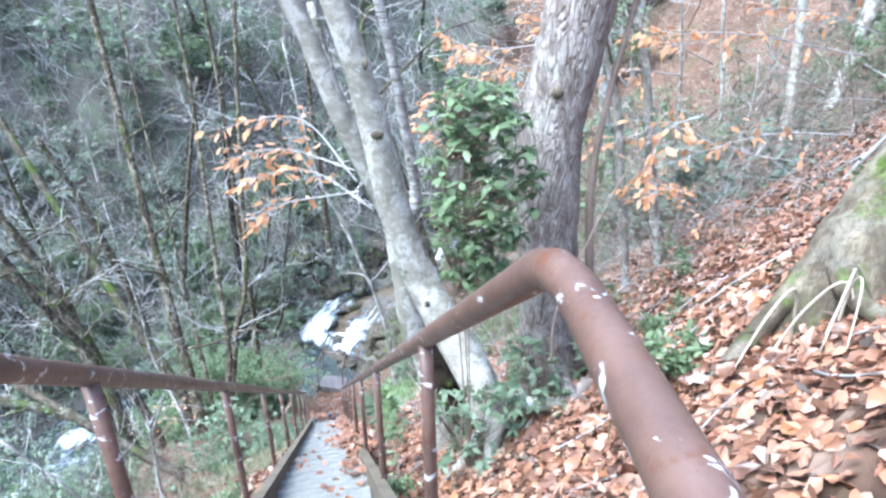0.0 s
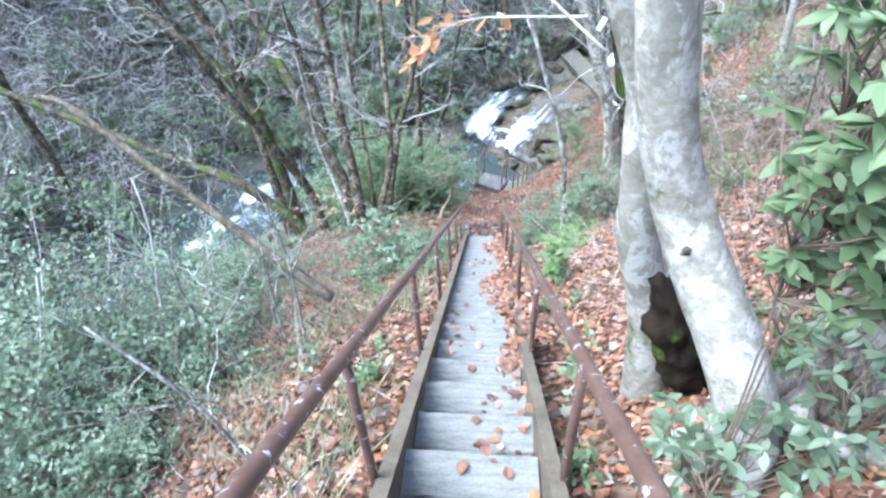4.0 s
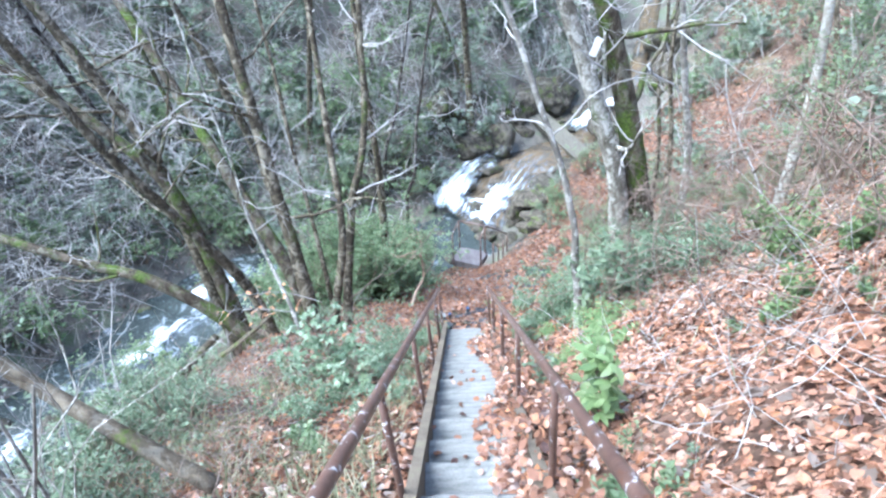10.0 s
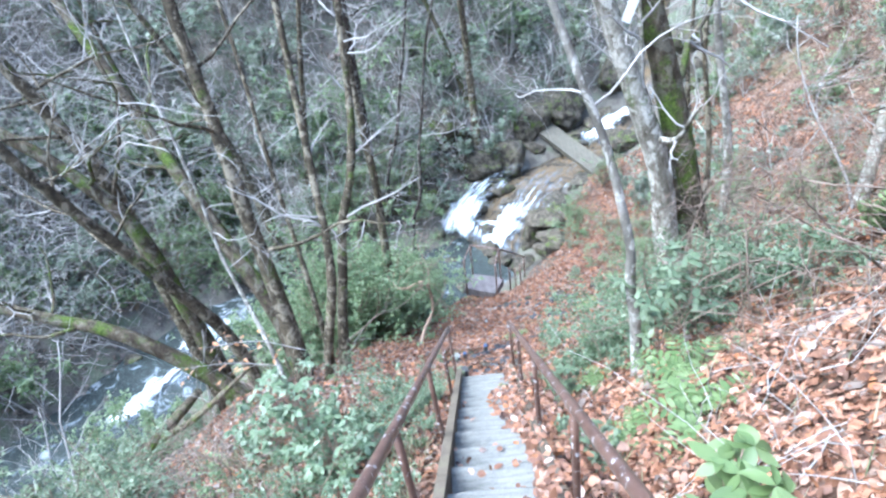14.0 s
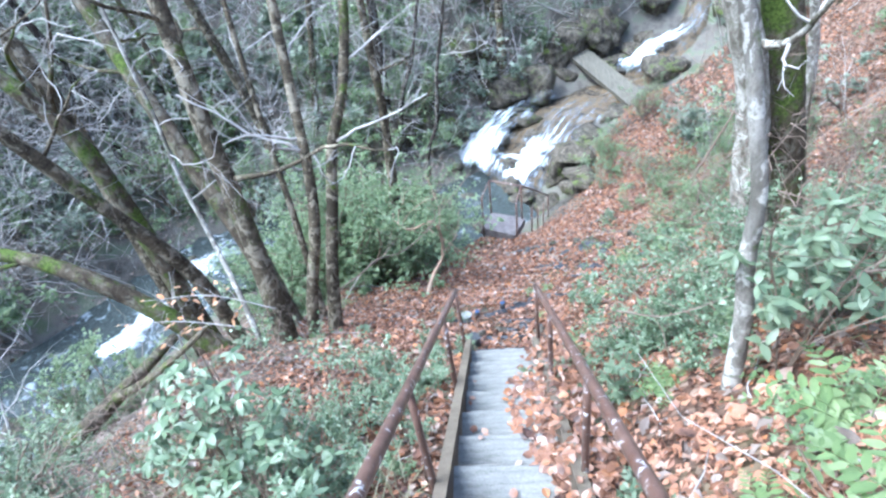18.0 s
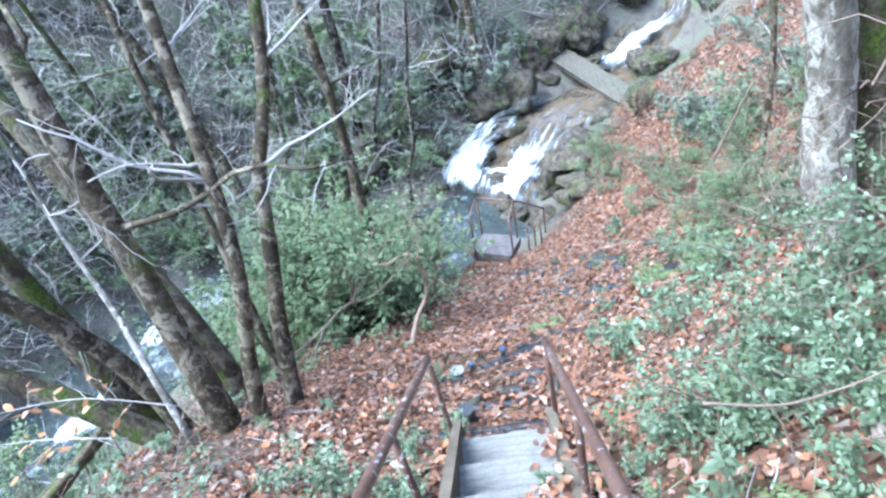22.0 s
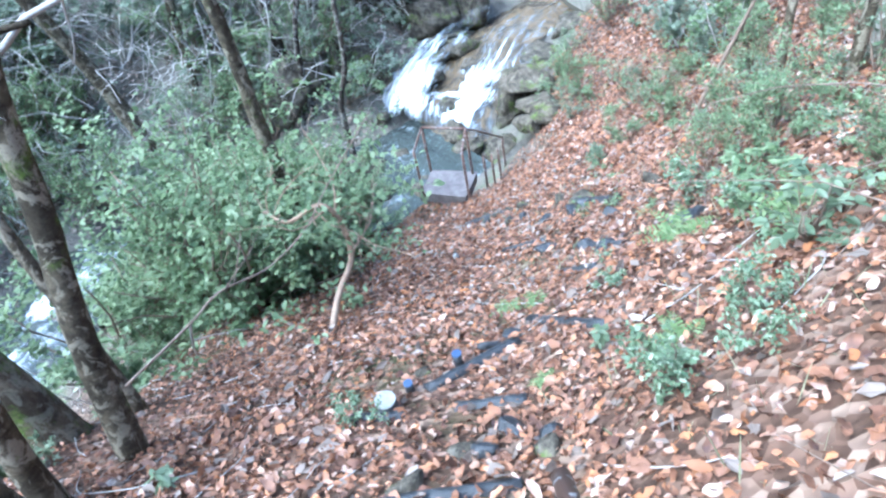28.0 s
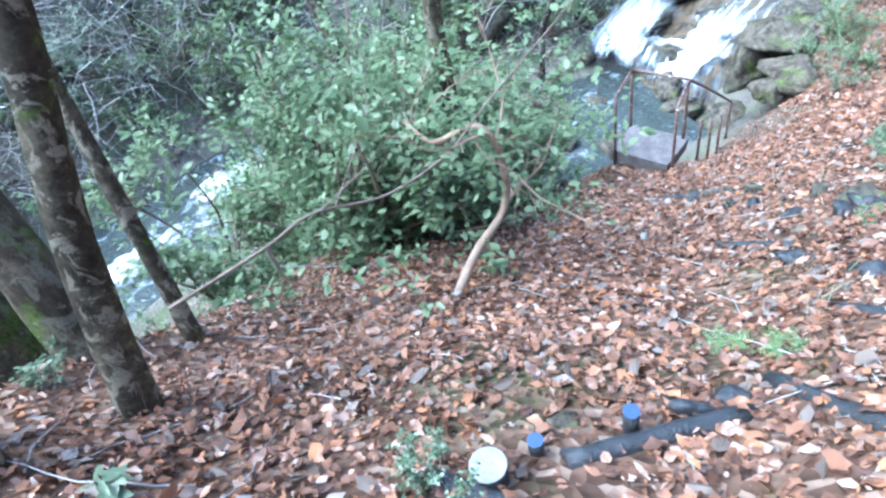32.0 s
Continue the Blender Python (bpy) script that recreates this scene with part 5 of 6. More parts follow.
g = litter(34000, (0.45, 4.5), (0.0, 8.2), 0.05)
tagged(new("leaf_litter", g.mesh("leaf_litter", MAT["dry_litter"], False)), "dry pale orange leaves on the slope above the stairs", "fallen leaves", kind="stuff")
g = litter(42000, (2.0, 9.0), (11.0, 26.0), 0.085)
tagged(new("leaf_litter", g.mesh("leaf_litter", MAT["litter"], False)), "fallen brown leaves on the slope above the pool", "fallen leaves", kind="stuff")
x, y = rng.uniform(-22, 8, 60000), rng.uniform(7, 32, 60000)
d, bed, side = stream_at(x, y)
ok = (side > 0) & (d > 1.7) & (d < 14) & (rumple(x, y, 1.3, 2.0) > -0.5)
x, y = x[ok], y[ok]
g = Geo()
g.leaves(np.stack([x, y, ground(x, y) + 0.05], 1), 0.13 * rng.uniform(0.5, 1.3, len(x)), flat=0.6)
tagged(new("leaf_litter", g.mesh("leaf_litter", MAT["duff"], False)), "old grey-brown leaves on the far bank", "fallen leaves", kind="stuff")
n = 2600
yy = np.where(rng.uniform(size=n) < 0.85, rng.uniform(4.0, 9.4, n), rng.uniform(1.3, 10.0, n))
xx = np.where(rng.uniform(size=n) < 0.93, 0.15 - 0.3 * rng.uniform(size=n) ** 1.3 * (0.6 + 0.4 * np.sin(2.3 * yy)), rng.uniform(-0.42, 0.1, n))
g = Geo()
level = nose(10.0 - RUN * np.floor((10.0 - yy) / RUN)) + 0.032
g.leaves(np.stack([xx, yy, level + 0.03 * np.clip((xx + 0.06) / 0.2, 0, 1) * rng.uniform(size=n)], 1), 0.055 * rng.uniform(0.6, 1.2, n), np.stack([rng.normal(size=n), rng.normal(size=n), 0.12 * rng.normal(size=n)], 1), 0.3, 0.4)
tagged(new("tread_leaves", g.mesh("tread_leaves", MAT["litter"], False)), "fallen leaves lying on the treads", "fallen leaves", kind="stuff")

n = 1300
yy = rng.uniform(4.3, 9.8, n)
g = Geo()
g.leaves(np.stack([rng.uniform(0.06, 0.34, n), yy, nose(yy) + rng.uniform(0.06, 0.14, n)], 1), 0.06 * rng.uniform(0.6, 1.3, n), np.stack([rng.normal(size=n), rng.normal(size=n), -0.5 * rng.normal(size=n)], 1), 0.5, 0.3, fine=True)
tagged(new("tread_leaves", g.mesh("tread_leaves", MAT["litter"], False)), "fallen leaves heaped against the side board", "fallen leaves", kind="stuff")


def blades(n, xr, yr, length, width=0.02, keep=lambda x, y: x == x):
    x, y = rng.uniform(*xr, n), rng.uniform(*yr, n)
    d, bed, side = stream_at(x, y)
    ok = ((x < -0.62) | (x > 0.32)) & (d > 2) & (side <= 0) & (rumple(x, y, 0.8, 6.0) > -0.1) & keep(x, y)
    x, y = x[ok], y[ok]
    g = Geo()
    g.leaves(np.stack([x, y, ground(x, y)], 1), length * rng.uniform(0.4, 1.3, len(x)), np.stack([rng.normal(size=len(x)) * 0.6, rng.normal(size=len(x)) * 0.6, np.full(len(x), 0.8)], 1), 0.2, width)
    return g


g = blades(14000, (-4.0, -0.6), (1.5, 9.0), 0.2)
tagged(new("grass", g.mesh("grass", MAT["grass"], False)), "thin dry grass on the downhill slope", "grass", kind="stuff")
g = blades(3500, (0.3, 4.5), (2.0, 16.0), 0.16)
tagged(new("grass", g.mesh("grass", MAT["grass"], False)), "thin green and dry grass in the litter", "grass", kind="stuff")
g = blades(2500, (1.8, 6.0), (5.5, 11.0), 0.2, 0.025)
tagged(new("grass", g.mesh("grass", MAT["grass"], False)), "thin dry grass on the upper slope", "grass", kind="stuff")
g = Geo()
for x, y in scatter(420, (-4.0, 5.0), (1.0, 17.5), lambda x, y: (x < -0.7 or x > 0.35) and on_near(x, y)):
    a = rng.uniform(0, 2 * np.pi)
    L = rng.uniform(0.15, 0.8)
    p = wander((x, y, 0), (np.cos(a), np.sin(a), 0), L, 6, 0.18)
    p[:, 2] = ground(p[:, 0], p[:, 1]) + 0.02 + 0.05 * rng.uniform(0, 1) * np.linspace(0, 1, 7)
    g.tube(p, np.linspace(0.005, 0.002, 7), 4)
tagged(new("fallen_twigs", g.mesh("fallen_twigs", MAT["twig"])), "thin dry twigs strewn over the litter", "twigs", kind="stuff")


# ---- rocks ----
def rock(name, x, y, s, label, z=None, seed=0.0):
    """A boulder broken along flat faces, with worn edges and a rough skin."""
    nu, nv = (44, 26) if max(s) > 0.3 else (22, 13)
    r0 = np.random.default_rng(int(seed * 100) + 5)
    u, v = np.meshgrid(np.linspace(0, 2 * np.pi, nu, endpoint=False), np.linspace(0, np.pi, nv))
    p = np.stack([np.sin(v) * np.cos(u), np.sin(v) * np.sin(u), np.cos(v)], -1)
    cuts = r0.normal(size=(16, 3))
    cuts /= np.linalg.norm(cuts, axis=1, keepdims=True)
    r = np.min(r0.uniform(0.5, 0.95, 16) / np.maximum(p @ cuts.T, 0.25), axis=-1)
    r = np.minimum(r, 1.3)
    for k in range(5):
        w = r0.normal(size=3) * (4 + 4 * k)
        r = r + 0.05 / (1 + 0.6 * k) * np.sin(p @ w + k)
    r[[0, -1]] = r[[0, -1]].mean(1, keepdims=True)
    p = p * r[..., None] * np.asarray(s)
    i = np.arange(nv - 1)[:, None] * nu
    j = np.arange(nu)[None]
    jn = (j + 1) % nu
    g = Geo()
    g.add(p.reshape(-1, 3), np.stack([i + j, i + nu + j, i + nu + jn, i + jn], -1).reshape(-1, 4))
    ob = new(name, g.mesh(name, MAT["rock"]))
    ob.matrix_basis = pose(x, y, (gz(x, y) + 0.2 * s[2]) if z is None else z, rng.uniform(-15, 15), rng.uniform(-15, 15), rng.uniform(0, 360))
    return tagged(ob, label, "rock")


ROCKS = [(0.3, 22.65, (0.5, 0.42, 0.3)), (-1.75, 21.3, (0.7, 0.55, 0.55)), (1.3, 24.0, (0.55, 0.5, 0.35)), (2.9, 23.3, (0.7, 0.9, 0.4)), (1.9, 22.3, (0.6, 0.6, 0.4)), (-1.6, 24.2, (1.0, 0.9, 0.8)), (0.2, 25.6, (1.2, 0.9, 0.8)), (1.6, 26.4, (1.1, 0.8, 0.7)), (3.9, 24.3, (0.6, 0.6, 0.4)), (6.1, 26.6, (0.8, 0.8, 0.6)), (4.0, 28.4, (1.3, 1.0, 0.9)), (8.4, 27.8, (1.1, 0.9, 0.9)), (6.3, 29.8, (1.2, 0.9, 1.0)), (-2.9, 23.4, (0.9, 0.8, 0.8)), (1.5, 21.3, (0.45, 0.45, 0.3)), (9.3, 30.0, (1.0, 1.0, 1.0)), (2.6, 27.6, (1.0, 0.8, 0.8)), (-0.9, 26.2, (1.2, 0.9, 1.0)), (5.2, 25.3, (0.6, 0.5, 0.4))]
for k, (x, y, s) in enumerate(ROCKS):
    rock("boulder", x, y, s, "dark wet boulder beside the falls", None, k * 1.7)
for k in range(30):
    u = rng.uniform(2.2, 5.4)
    i = int(u)
    p = STREAM[i] + (STREAM[i + 1] - STREAM[i]) * (u - i)
    off = rng.uniform(0.9, 2.2) if k % 3 else -rng.uniform(2.2, 3.2)
    w = rng.uniform(0.25, 0.55)
    rock("ledge_rock", p[0] - 0.5 * off + rng.normal() * 0.3, p[1] + 0.8 * off, np.array((1.3, 1.0, 0.5)) * w, "brown wet rock of the cascade ledge", float(p[2]) - 0.1 + 0.15 * abs(off), k * 2.3 + 0.4).data.materials[0] = MAT["wetrock"]
for k in range(46):
    u = rng.uniform(5, 11)
    i = int(u)
    p = STREAM[i] + (STREAM[i + 1] - STREAM[i]) * (u - i)
    x, y = p[0] + rng.normal() * 1.3, p[1] + rng.normal() * 1.0
    rock("stream_stone", x, y, rng.uniform(0.15, 0.45) * np.array((1, 0.8, 0.6)), "wet stone in the stream", float(p[2]), k * 0.9)
for k, (x, y, s) in enumerate([(1.45, 14.62, 0.14), (1.64, 14.16, 0.08), (0.79, 15.8, 0.09), (0.49, 16.2, 0.09), (0.95, 15.6, 0.09), (0.62, 15.95, 0.08), (-0.02, 14.94, 0.05), (2.0, 14.1, 0.11), (1.25, 14.9, 0.1), (-0.35, 11.9, 0.06), (0.25, 10.9, 0.08), (-0.4, 10.8, 0.09), (-0.1, 11.0, 0.08)]):
    rock("path_stone", x, y, np.array((1.2, 0.9, 0.7)) * s, "dark stone set in the leaf-covered path", None, k + 0.3)

# fallen slab above the falls
g = Geo()
a, b = np.array((3.0, 27.75, -3.3)), np.array((4.75, 24.85, -4.15))
d = Vector(b - a)
g.box(Matrix.Translation((a + b) / 2) @ d.to_track_quat("X", "Z").to_matrix().to_4x4() @ pose(0, 0, 0, 8, 0, 0), (d.length, 0.72, 0.18), 0.02)
tagged(new("fallen_slab", g.mesh("fallen_slab", MAT["timber"], False)), "long flat grey slab lying aslant above the falls", "slab")


# ---- path edging, stakes and sticks ----
def edging(a, b, r=0.042, label="charred black log edging a step of the path"):
    a, b = np.array((*a, gz(*a) - r * 0.1)), np.array((*b, gz(*b) - r * 0.2))
    g = Geo()
    g.tube(np.linspace(a, b, 9), r * (1 + 0.06 * rng.normal(size=9)), 12, 0.06)
    ob = new("edging_log", g.mesh("edging_log", MAT["black"]))
    return tagged(ob, label, "edging", "edging logs of the path")


for a, b in (((-0.32, 11.69), (0.32, 12.07)), ((-0.75, 11.52), (-0.44, 11.45)), ((-0.16, 11.42), (0.23, 11.37)), ((0.42, 12.28), (0.78, 11.74)), ((0.8, 12.91), (1.02, 12.69)), ((1.05, 13.45), (1.35, 13.04)), ((1.4, 14.6), (1.7, 14.2)), ((-0.62, 10.32), (0.12, 10.28)), ((-0.5, 10.75), (0.1, 10.7)), ((0.5, 14.3), (0.9, 14.0)), ((0.2, 16.3), (0.8, 15.9))):
    edging(a, b)


def stake(x, y, h, r, cap, label):
    z = gz(x, y)
    root = thing("stake", (x, y, z), label, "stake")
    g = Geo()
    g.tube([(0, 0, -0.15), (0, 0, h * 0.5), (0, 0, h)], r, 14)
    part("shaft", g, "black", root)
    g = Geo()
    g.tube([(0, 0, h), (0, 0, h + 0.006)], r * 1.04, 14)
    part("cap", g, cap, root, "pale round top" if cap == "cap" else "blue round top", smooth=False)


stake(-0.54, 11.56, 0.1, 0.06, "cap", "short black post with a pale round top")
stake(-0.11, 11.9, 0.13, 0.03, "blue", "short black peg with a blue top")
stake(-0.42, 11.72, 0.08, 0.028, "blue", "short black peg with a blue top")
stake(-0.42, 10.55, 0.12, 0.06, "black", "short black post at the stair foot")


def stick(name, pts, r, mat, label, category="branch", twigs=0):
    line = spline(pts, 6 * len(pts))
    root = thing(name, tuple(line[0]), label, category)
    g = Geo()
    g.tube(line, np.linspace(r, r * 0.45, len(line)), 8, 0.06)
    under(root, part("stem", g, mat, root))
    if twigs:
        g = Geo()
        sprays(g, line, r, 2, twigs, 0.55, None, -0.02)
        under(root, part("twig_spray", g, mat, root, kind="stuff"))
    return root


stick("leaning_stick", [(3.3, 16.2, -2.1), (3.7, 16.2, -1.1), (4.1, 16.2, -0.1)], 0.035, "brown", "reddish dead stick leaning on the slope")
stick("fallen_branch", [(-2.41, 12.3, -0.47), (-2.0, 12.7, -0.4), (-1.78, 12.9, -0.33), (-1.48, 13.2, -0.45), (-1.17, 13.5, -0.38), (-0.94, 13.7, -0.17), (-0.46, 14.0, 0.26)], 0.011, "straw", "long thin grey branch lying across the slope", twigs=3)
stick("fallen_branch", [(-2.0, 12.7, -0.4), (-2.43, 13.2, -1.24), (-2.68, 13.7, -1.89)], 0.012, "twig", "bleached crooked branch on the litter", twigs=2)
stick("fallen_branch", [(0.5, 8.9, 2.38), (0.72, 8.9, 2.32), (0.86, 8.9, 2.34), (1.03, 8.9, 2.41), (1.5, 8.95, 2.6), (1.9, 9.0, 2.75)], 0.005, "straw", "crooked grey stick lying beside the stairs")
stick("fallen_branch", [(-0.12, 6.6, 3.17), (0.17, 6.6, 3.16), (0.34, 6.6, 2.96), (0.45, 6.6, 2.8)], 0.011, "twig", "bent grey stick lying across the treads")
stick("mossy_branch", [(-4.34, 10.5, -0.11), (-3.89, 10.5, 0.14), (-3.32, 10.5, 0.58), (-2.92, 10.5, 0.93)], 0.05, "mossy", "mossy green branch lying over the bank")
stick("dead_branch", [(0.89, 2.6, 6.65), (0.89, 2.6, 6.87), (0.97, 2.6, 7.11), (1.1, 2.6, 7.4), (1.28, 2.6, 7.71)], 0.006, "straw", "thin bare branch rising in front of the pine", twigs=1)
stick("dead_branch", [(0.88, 2.6, 6.96), (1.06, 2.6, 7.02), (1.25, 2.6, 7.05), (1.47, 2.6, 7.08)], 0.006, "straw", "thin bare branch reaching over the litter", twigs=1)
stick("dead_root", [(1.33, 3.2, 5.87), (1.36, 3.2, 6.19), (1.45, 3.2, 6.38), (1.61, 3.2, 6.48), (2.0, 3.2, 6.6)], 0.012, "straw", "bare crooked root on the slope")
stick("dry_stalk", [(1.72, 1.9, 6.38), (1.59, 1.9, 6.99), (1.71, 1.9, 7.06)], 0.003, "straw", "bent dry straw-coloured stalk")
stick("dry_stalk", [(0.88, 1.7, 7.02), (1.06, 1.7, 7.04), (1.3, 1.7, 6.95), (1.57, 1.7, 7.0)], 0.003, "straw", "dry straw-coloured stalk lying on the litter")
stick("dead_shrub", [(-1.52, 4.8, 3.4), (-1.48, 4.8, 4.49), (-1.47, 4.8, 4.94), (-1.47, 4.8, 5.14), (-1.53, 4.8, 5.55)], 0.013, "white", "small dead shrub with whitish forks", "shrub", 6)
stick("dead_shrub", [(-1.47, 4.8, 4.94), (-1.35, 4.8, 5.2), (-1.23, 4.8, 5.48)], 0.008, "white", "whitish fork of a dead shrub", "shrub", 3)
stick("dead_shrub", [(-1.93, 5.2, 2.6), (-1.85, 5.2, 3.59), (-1.86, 5.2, 4.24), (-1.83, 5.2, 4.94)], 0.014, "white", "small dead shrub with whitish forks", "shrub", 7)
stick("dead_shrub", [(-1.86, 4.6, 3.2), (-2.01, 4.6, 4.4), (-2.17, 4.6, 4.79), (-2.18, 4.6, 5.27)], 0.013, "white", "thin whitish dead stem bending outwards", "shrub", 6)
stick("dead_pole", [(-1.55, 5.75, 3.7), (-2.1, 5.87, 4.13), (-2.8, 6.04, 4.68), (-3.4, 6.2, 5.15), (-3.75, 6.28, 5.42), (-3.98, 6.3, 5.46)], 0.052, "old", "pale broken pole caught in the branches", twigs=0)
stick("mossy_log", [(-5.95, 10.5, -1.5), (-5.5, 11.6, -1.48), (-5.1, 12.8, -1.5)], 0.15, "mossy", "fallen log thick with green moss above the stream", "log")
stick("fallen_log", [(-5.6, 11.35, -2.0), (-4.6, 10.9, -1.25), (-3.74, 10.49, -0.52)], 0.07, "dark", "dark fallen log lying down the bank", "log")
stick("dead_shrub", [(-1.1, 3.2, 4.9), (-1.3, 3.2, 5.7), (-1.6, 3.2, 6.2)], 0.012, "white", "small dead shrub with whitish forks", "shrub", 8)

root = stick("bent_shrub", [(-1.26, 13.0, -1.4), (-1.15, 13.5, -1.25), (-0.99, 13.9, -1.14), (-0.98, 13.95, -0.75), (-1.1, 13.95, -0.5), (-1.45, 14.0, -0.65), (-1.7, 14.2, -0.6)], 0.035, "tan", "evergreen shrub with a bent peeling orange stem", "shrub", 8)
for a, s in (((-1.1, 14.1, -0.4), 0.0), ((-1.5, 14.1, -0.5), 0.0), ((-1.0, 14.2, -0.7), 0.0)):
    t = np.array(a) + rng.normal(size=(230, 3)) * [0.36, 0.3, 0.26]
    g = Geo()
    g.leaves(t, 0.075 * rng.uniform(0.6, 1.1, len(t)), width=0.34)
    under(root, part("foliage", g, "green", root, kind="stuff"))

# leafy beech sprays over the stairs and on the slope above
def beech_spray(a, mid, b, side=0.3, leaves=46, size=0.075):
    """A flat spray: one thin branch, side twigs to both hands, dry leaves hanging in rows."""
    line = spline([a, mid, b], 14)
    root = thing("beech_spray", tuple(line[0]), "thin beech branch with rows of dry orange leaves", "branch", "leafy sprays of the beeches")
    g = Geo()
    g.tube(line, np.linspace(0.006, 0.002, 14), 5)
    under(root, part("stem", g, "twig", root))
    g, at, way = Geo(), [], []
    for k in range(9):
        i = 3 + k
        d = line[i + 1] - line[i]
        d /= np.linalg.norm(d)
        out = np.cross(d, [0, 0, 1.0]) * (1 if k % 2 else -1)
        twig = wander(line[i], 0.8 * d + out + rng.normal(size=3) * 0.18, side * rng.uniform(0.6, 1.2) * (1.1 - 0.05 * k), 5, 0.12, -0.02)
        g.tube(twig, np.linspace(0.0025, 0.001, 6), 4, caps=False)
        for j in range(1, 6):
            at.append(twig[j])
            way.append(twig[j] - twig[j - 1])
    at += list(line[6:])
    way += [line[i] - line[i - 1] for i in range(6, 14)]
    under(root, part("twig_spray", g, "twig", root, kind="stuff"))
    at, way = np.array(at), np.array(way)
    pick = rng.permutation(len(at))[:leaves]
    way = way[pick] / np.linalg.norm(way[pick], axis=1, keepdims=True)
    g = Geo()
    g.leaves(at[pick], size * rng.uniform(0.7, 1.15, len(pick)), way + rng.normal(size=way.shape) * 0.5 - [0, 0, 0.45], 0.5, 0.22, fine=True)
    under(root, part("foliage", g, "orange", root, kind="stuff"))


# leafy sprays over the stairs and on the slope above
for a, mid, b in (
    ((0.27, 3.9, 6.98), (-0.09, 4.3, 7.13), (-0.54, 4.35, 7.06)),
    ((0.2, 4.0, 7.12), (-0.12, 4.5, 7.42), (-0.69, 4.5, 7.36)),
    ((0.21, 4.0, 7.06), (-0.24, 4.4, 6.89), (-0.45, 4.4, 6.76)),
    ((0.2, 4.1, 7.16), (-0.21, 4.6, 7.2), (-0.59, 4.6, 7.16)),
    ((1.4, 4.4, 7.63), (1.06, 4.4, 7.79), (0.8, 4.4, 7.92)),
    ((1.48, 4.6, 7.31), (1.01, 4.6, 7.51), (0.63, 4.6, 7.47)),
    ((1.09, 4.6, 7.01), (0.85, 4.6, 7.2), (0.64, 4.6, 7.33)),
    ((1.62, 4.8, 7.82), (1.2, 4.8, 7.78), (0.88, 4.8, 7.72)),
    ((3.82, 4.2, 7.74), (2.72, 4.2, 7.91), (1.95, 4.2, 7.88)),
    ((3.64, 4.0, 7.24), (2.91, 4.0, 7.27), (2.1, 4.0, 7.08)),
    ((3.13, 4.4, 6.43), (2.77, 4.4, 6.63), (2.16, 4.4, 7.06)),
    ((3.84, 4.6, 6.88), (3.08, 4.6, 7.05), (2.36, 4.6, 7.38)),
    ((3.87, 4.2, 7.89), (3.33, 4.2, 8.04), (2.81, 4.2, 8.06)),
    ((2.16, 3.6, 7.5), (1.93, 3.6, 7.42), (1.83, 3.6, 7.17)),
    ((2.54, 3.8, 6.78), (2.18, 3.8, 7.0), (1.9, 3.8, 6.94)),
    ((2.59, 4.2, 7.72), (2.29, 4.2, 7.84), (2.02, 4.2, 7.88)),
    ((1.9, 4.9, 7.6), (1.5, 4.9, 7.66), (1.1, 4.9, 7.55)),
    ((2.9, 5.0, 7.55), (2.4, 5.0, 7.6), (1.9, 5.0, 7.45)),
    ((2.7, 4.8, 7.2), (2.3, 4.8, 7.1), (1.8, 4.8, 6.9)),
):
    beech_spray(a, mid, b)
beech_spray((-2.1, 10.25, 1.3), (-2.6, 10.2, 1.54), (-3.2, 10.2, 1.52), 0.25, 20, 0.08)
beech_spray((-2.4, 10.1, 1.25), (-2.9, 10.1, 1.35), (-3.5, 10.15, 1.3), 0.25, 20, 0.08)
stick("vine", [(1.3, 3.05, 6.3), (1.24, 3.02, 6.9), (1.2, 3.0, 7.3), (1.23, 2.98, 7.7), (1.36, 2.98, 8.3)], 0.026, "straw", "reddish brown climber stem beside the pine")
for k, (x, y) in enumerate([(1.45, 1.95), (1.5, 1.85), (1.4, 1.8), (1.55, 1.75), (1.35, 1.95), (1.6, 1.9)]):
    z = gz(x, y)
    stick("dry_stalk", [(x, y, z - 0.03), (x - 0.08 + 0.04 * k, y - 0.05, z + 0.22), (x - 0.22 + 0.09 * k, y - 0.12, z + 0.2 + 0.03 * k), (x - 0.34 + 0.13 * k, y - 0.16, z + 0.05)], 0.005, "pale_straw", "bent pale dry straw stalk")
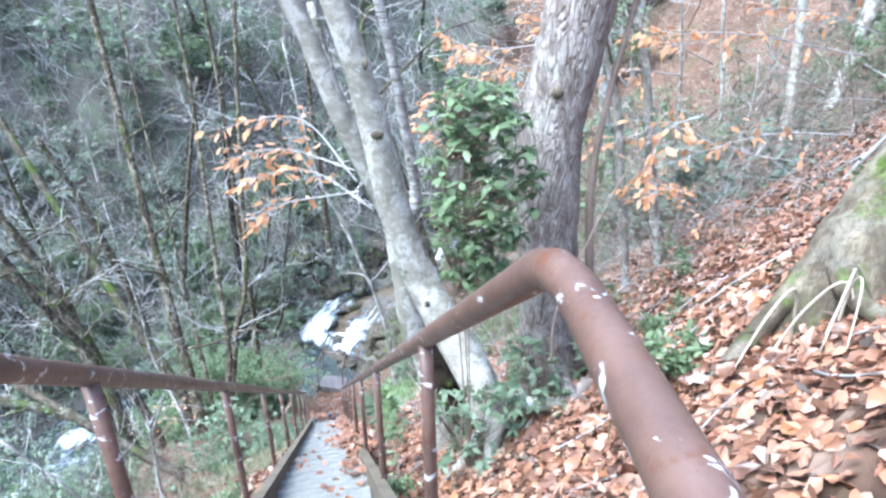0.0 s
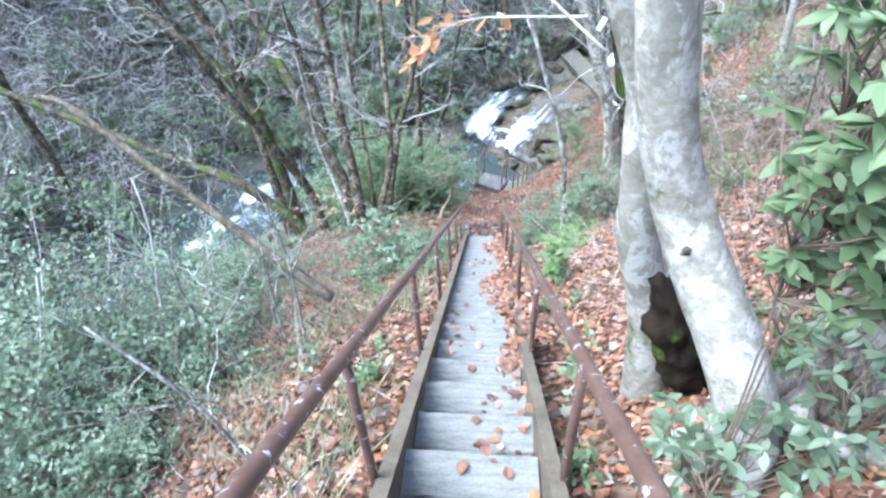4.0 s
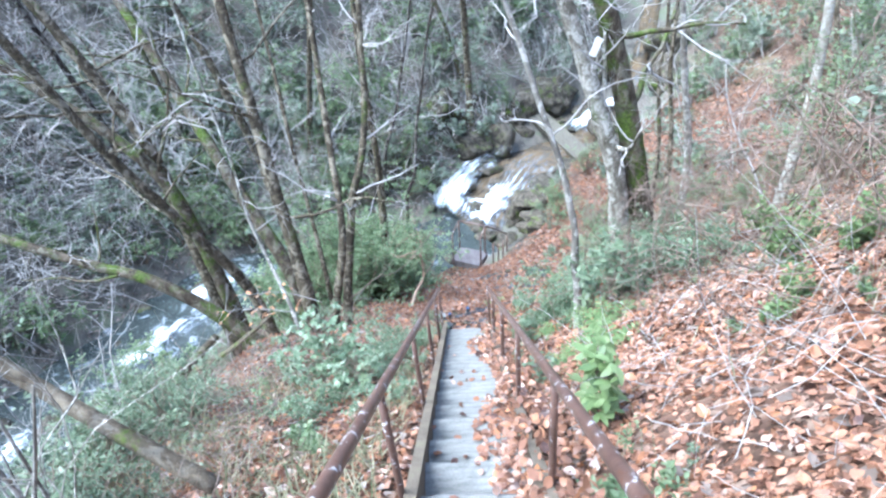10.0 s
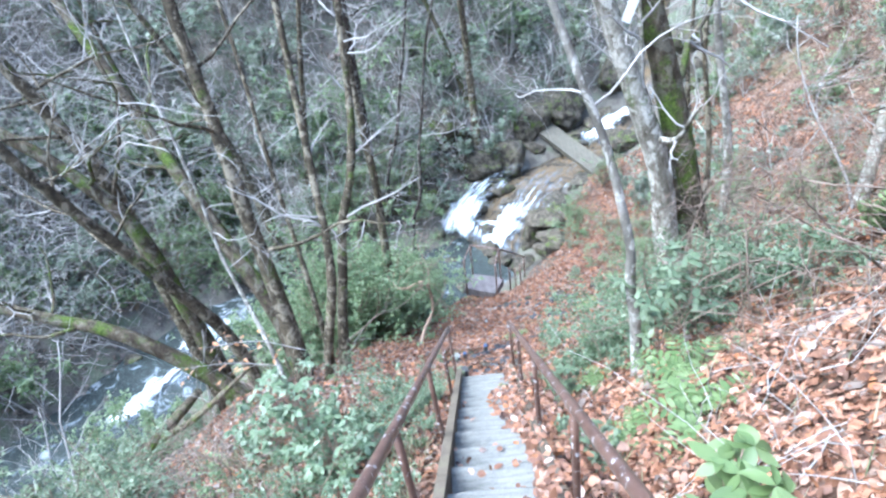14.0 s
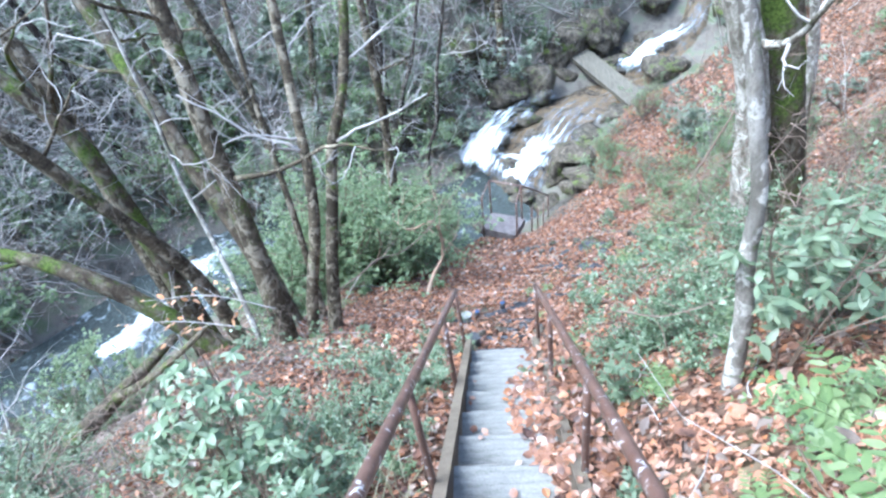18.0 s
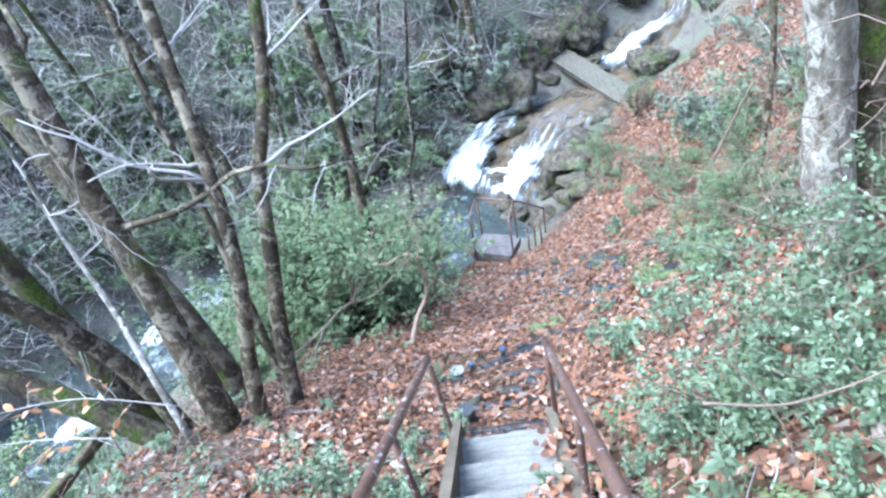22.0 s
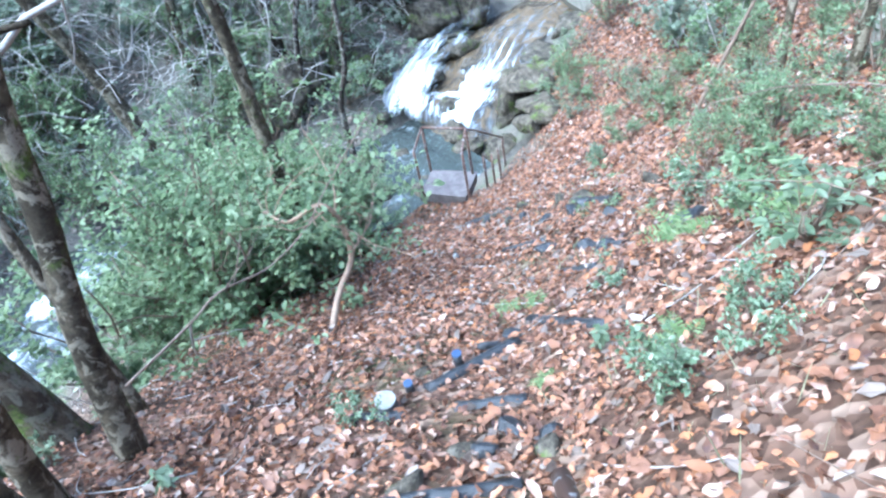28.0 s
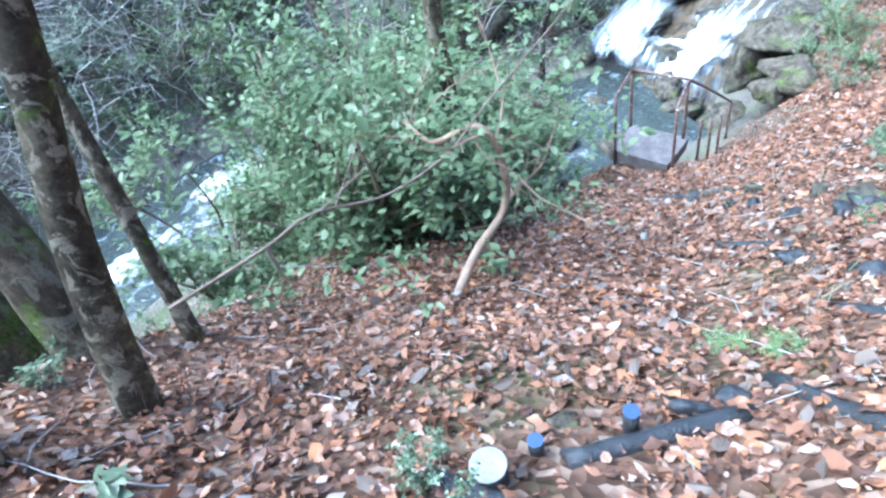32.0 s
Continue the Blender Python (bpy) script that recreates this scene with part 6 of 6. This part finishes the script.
# charred chunks and pebbles along the path
for k, (x, y, s) in enumerate([(0.47, 15.91, 0.08), (0.72, 15.34, 0.08), (0.86, 15.14, 0.07), (1.04, 14.65, 0.09), (1.29, 14.39, 0.1), (1.42, 14.5, 0.09), (1.54, 13.95, 0.09), (0.86, 13.72, 0.09), (0.27, 12.13, 0.08), (0.12, 12.05, 0.08), (0.1, 11.12, 0.08), (-0.05, 10.98, 0.07), (0.3, 11.0, 0.06), (1.8, 13.03, 0.12), (1.12, 13.3, 0.08), (1.2, 13.15, 0.08)]):
    rock("dark_chunk", x, y, np.array((1.3, 0.9, 0.75)) * s, "dark charcoal-grey chunk half sunk in the litter", None, k * 1.3 + 0.7).data.materials[0] = MAT["black"]
rock("pebble", -0.02, 14.68, np.array((0.06, 0.05, 0.04)), "small pale pebble on the litter", None, 3.3).data.materials[0] = MAT["cap"]
for x, y, s in ((0.83, 10.96, 0.8), (1.23, 11.13, 0.7), (1.72, 12.03, 0.7), (2.13, 13.4, 1.0), (-0.69, 11.5, 0.5), (0.95, 12.3, 0.5)):
    copy_thing(GLOSSY[0], place(x, y, s))

# slender trunks further off
for k, (x, y) in enumerate(scatter(16, (3.4, 9.0), (3.5, 16.0), lambda x, y: True)):
    z = gz(x, y)
    dx, dy = rng.normal() * 0.25, rng.normal() * 0.2
    tree("slim_tree", [(x, y, z), (x + dx, y + dy, z + 1.6), (x + 1.6 * dx - 0.3, y + dy, z + 3.4)], rng.uniform(0.04, 0.1), ("white", "bark", "beech")[k % 3], "slim leafless tree on the slope above the stairs", 3, 1.4, top=2.5)
for k, (x, y) in enumerate(scatter(22, (-24, 8), (10, 42), on_far)):
    z = gz(x, y)
    dx = rng.normal() * 0.4
    tree("far_tree", [(x, y, z), (x + dx, y, z + 2.5), (x + 2 * dx, y - 0.5, z + 5.0)], rng.uniform(0.08, 0.18), ("bark", "dark", "mossy")[k % 3], "leafless tree on the far bank of the stream", 4, 2.2, top=4, group="trees of the far bank")

# white tag on the mossy trunk
root = thing("tag", (1.473, 10.77, 4.384), "small white tag fixed to the mossy trunk", "tag")
g = Geo()
g.box(pose(0, 0, 0, -8, 24, 0), (0.085, 0.012, 0.21), 0.003)
part("plate", g, "paper", root, smooth=False)
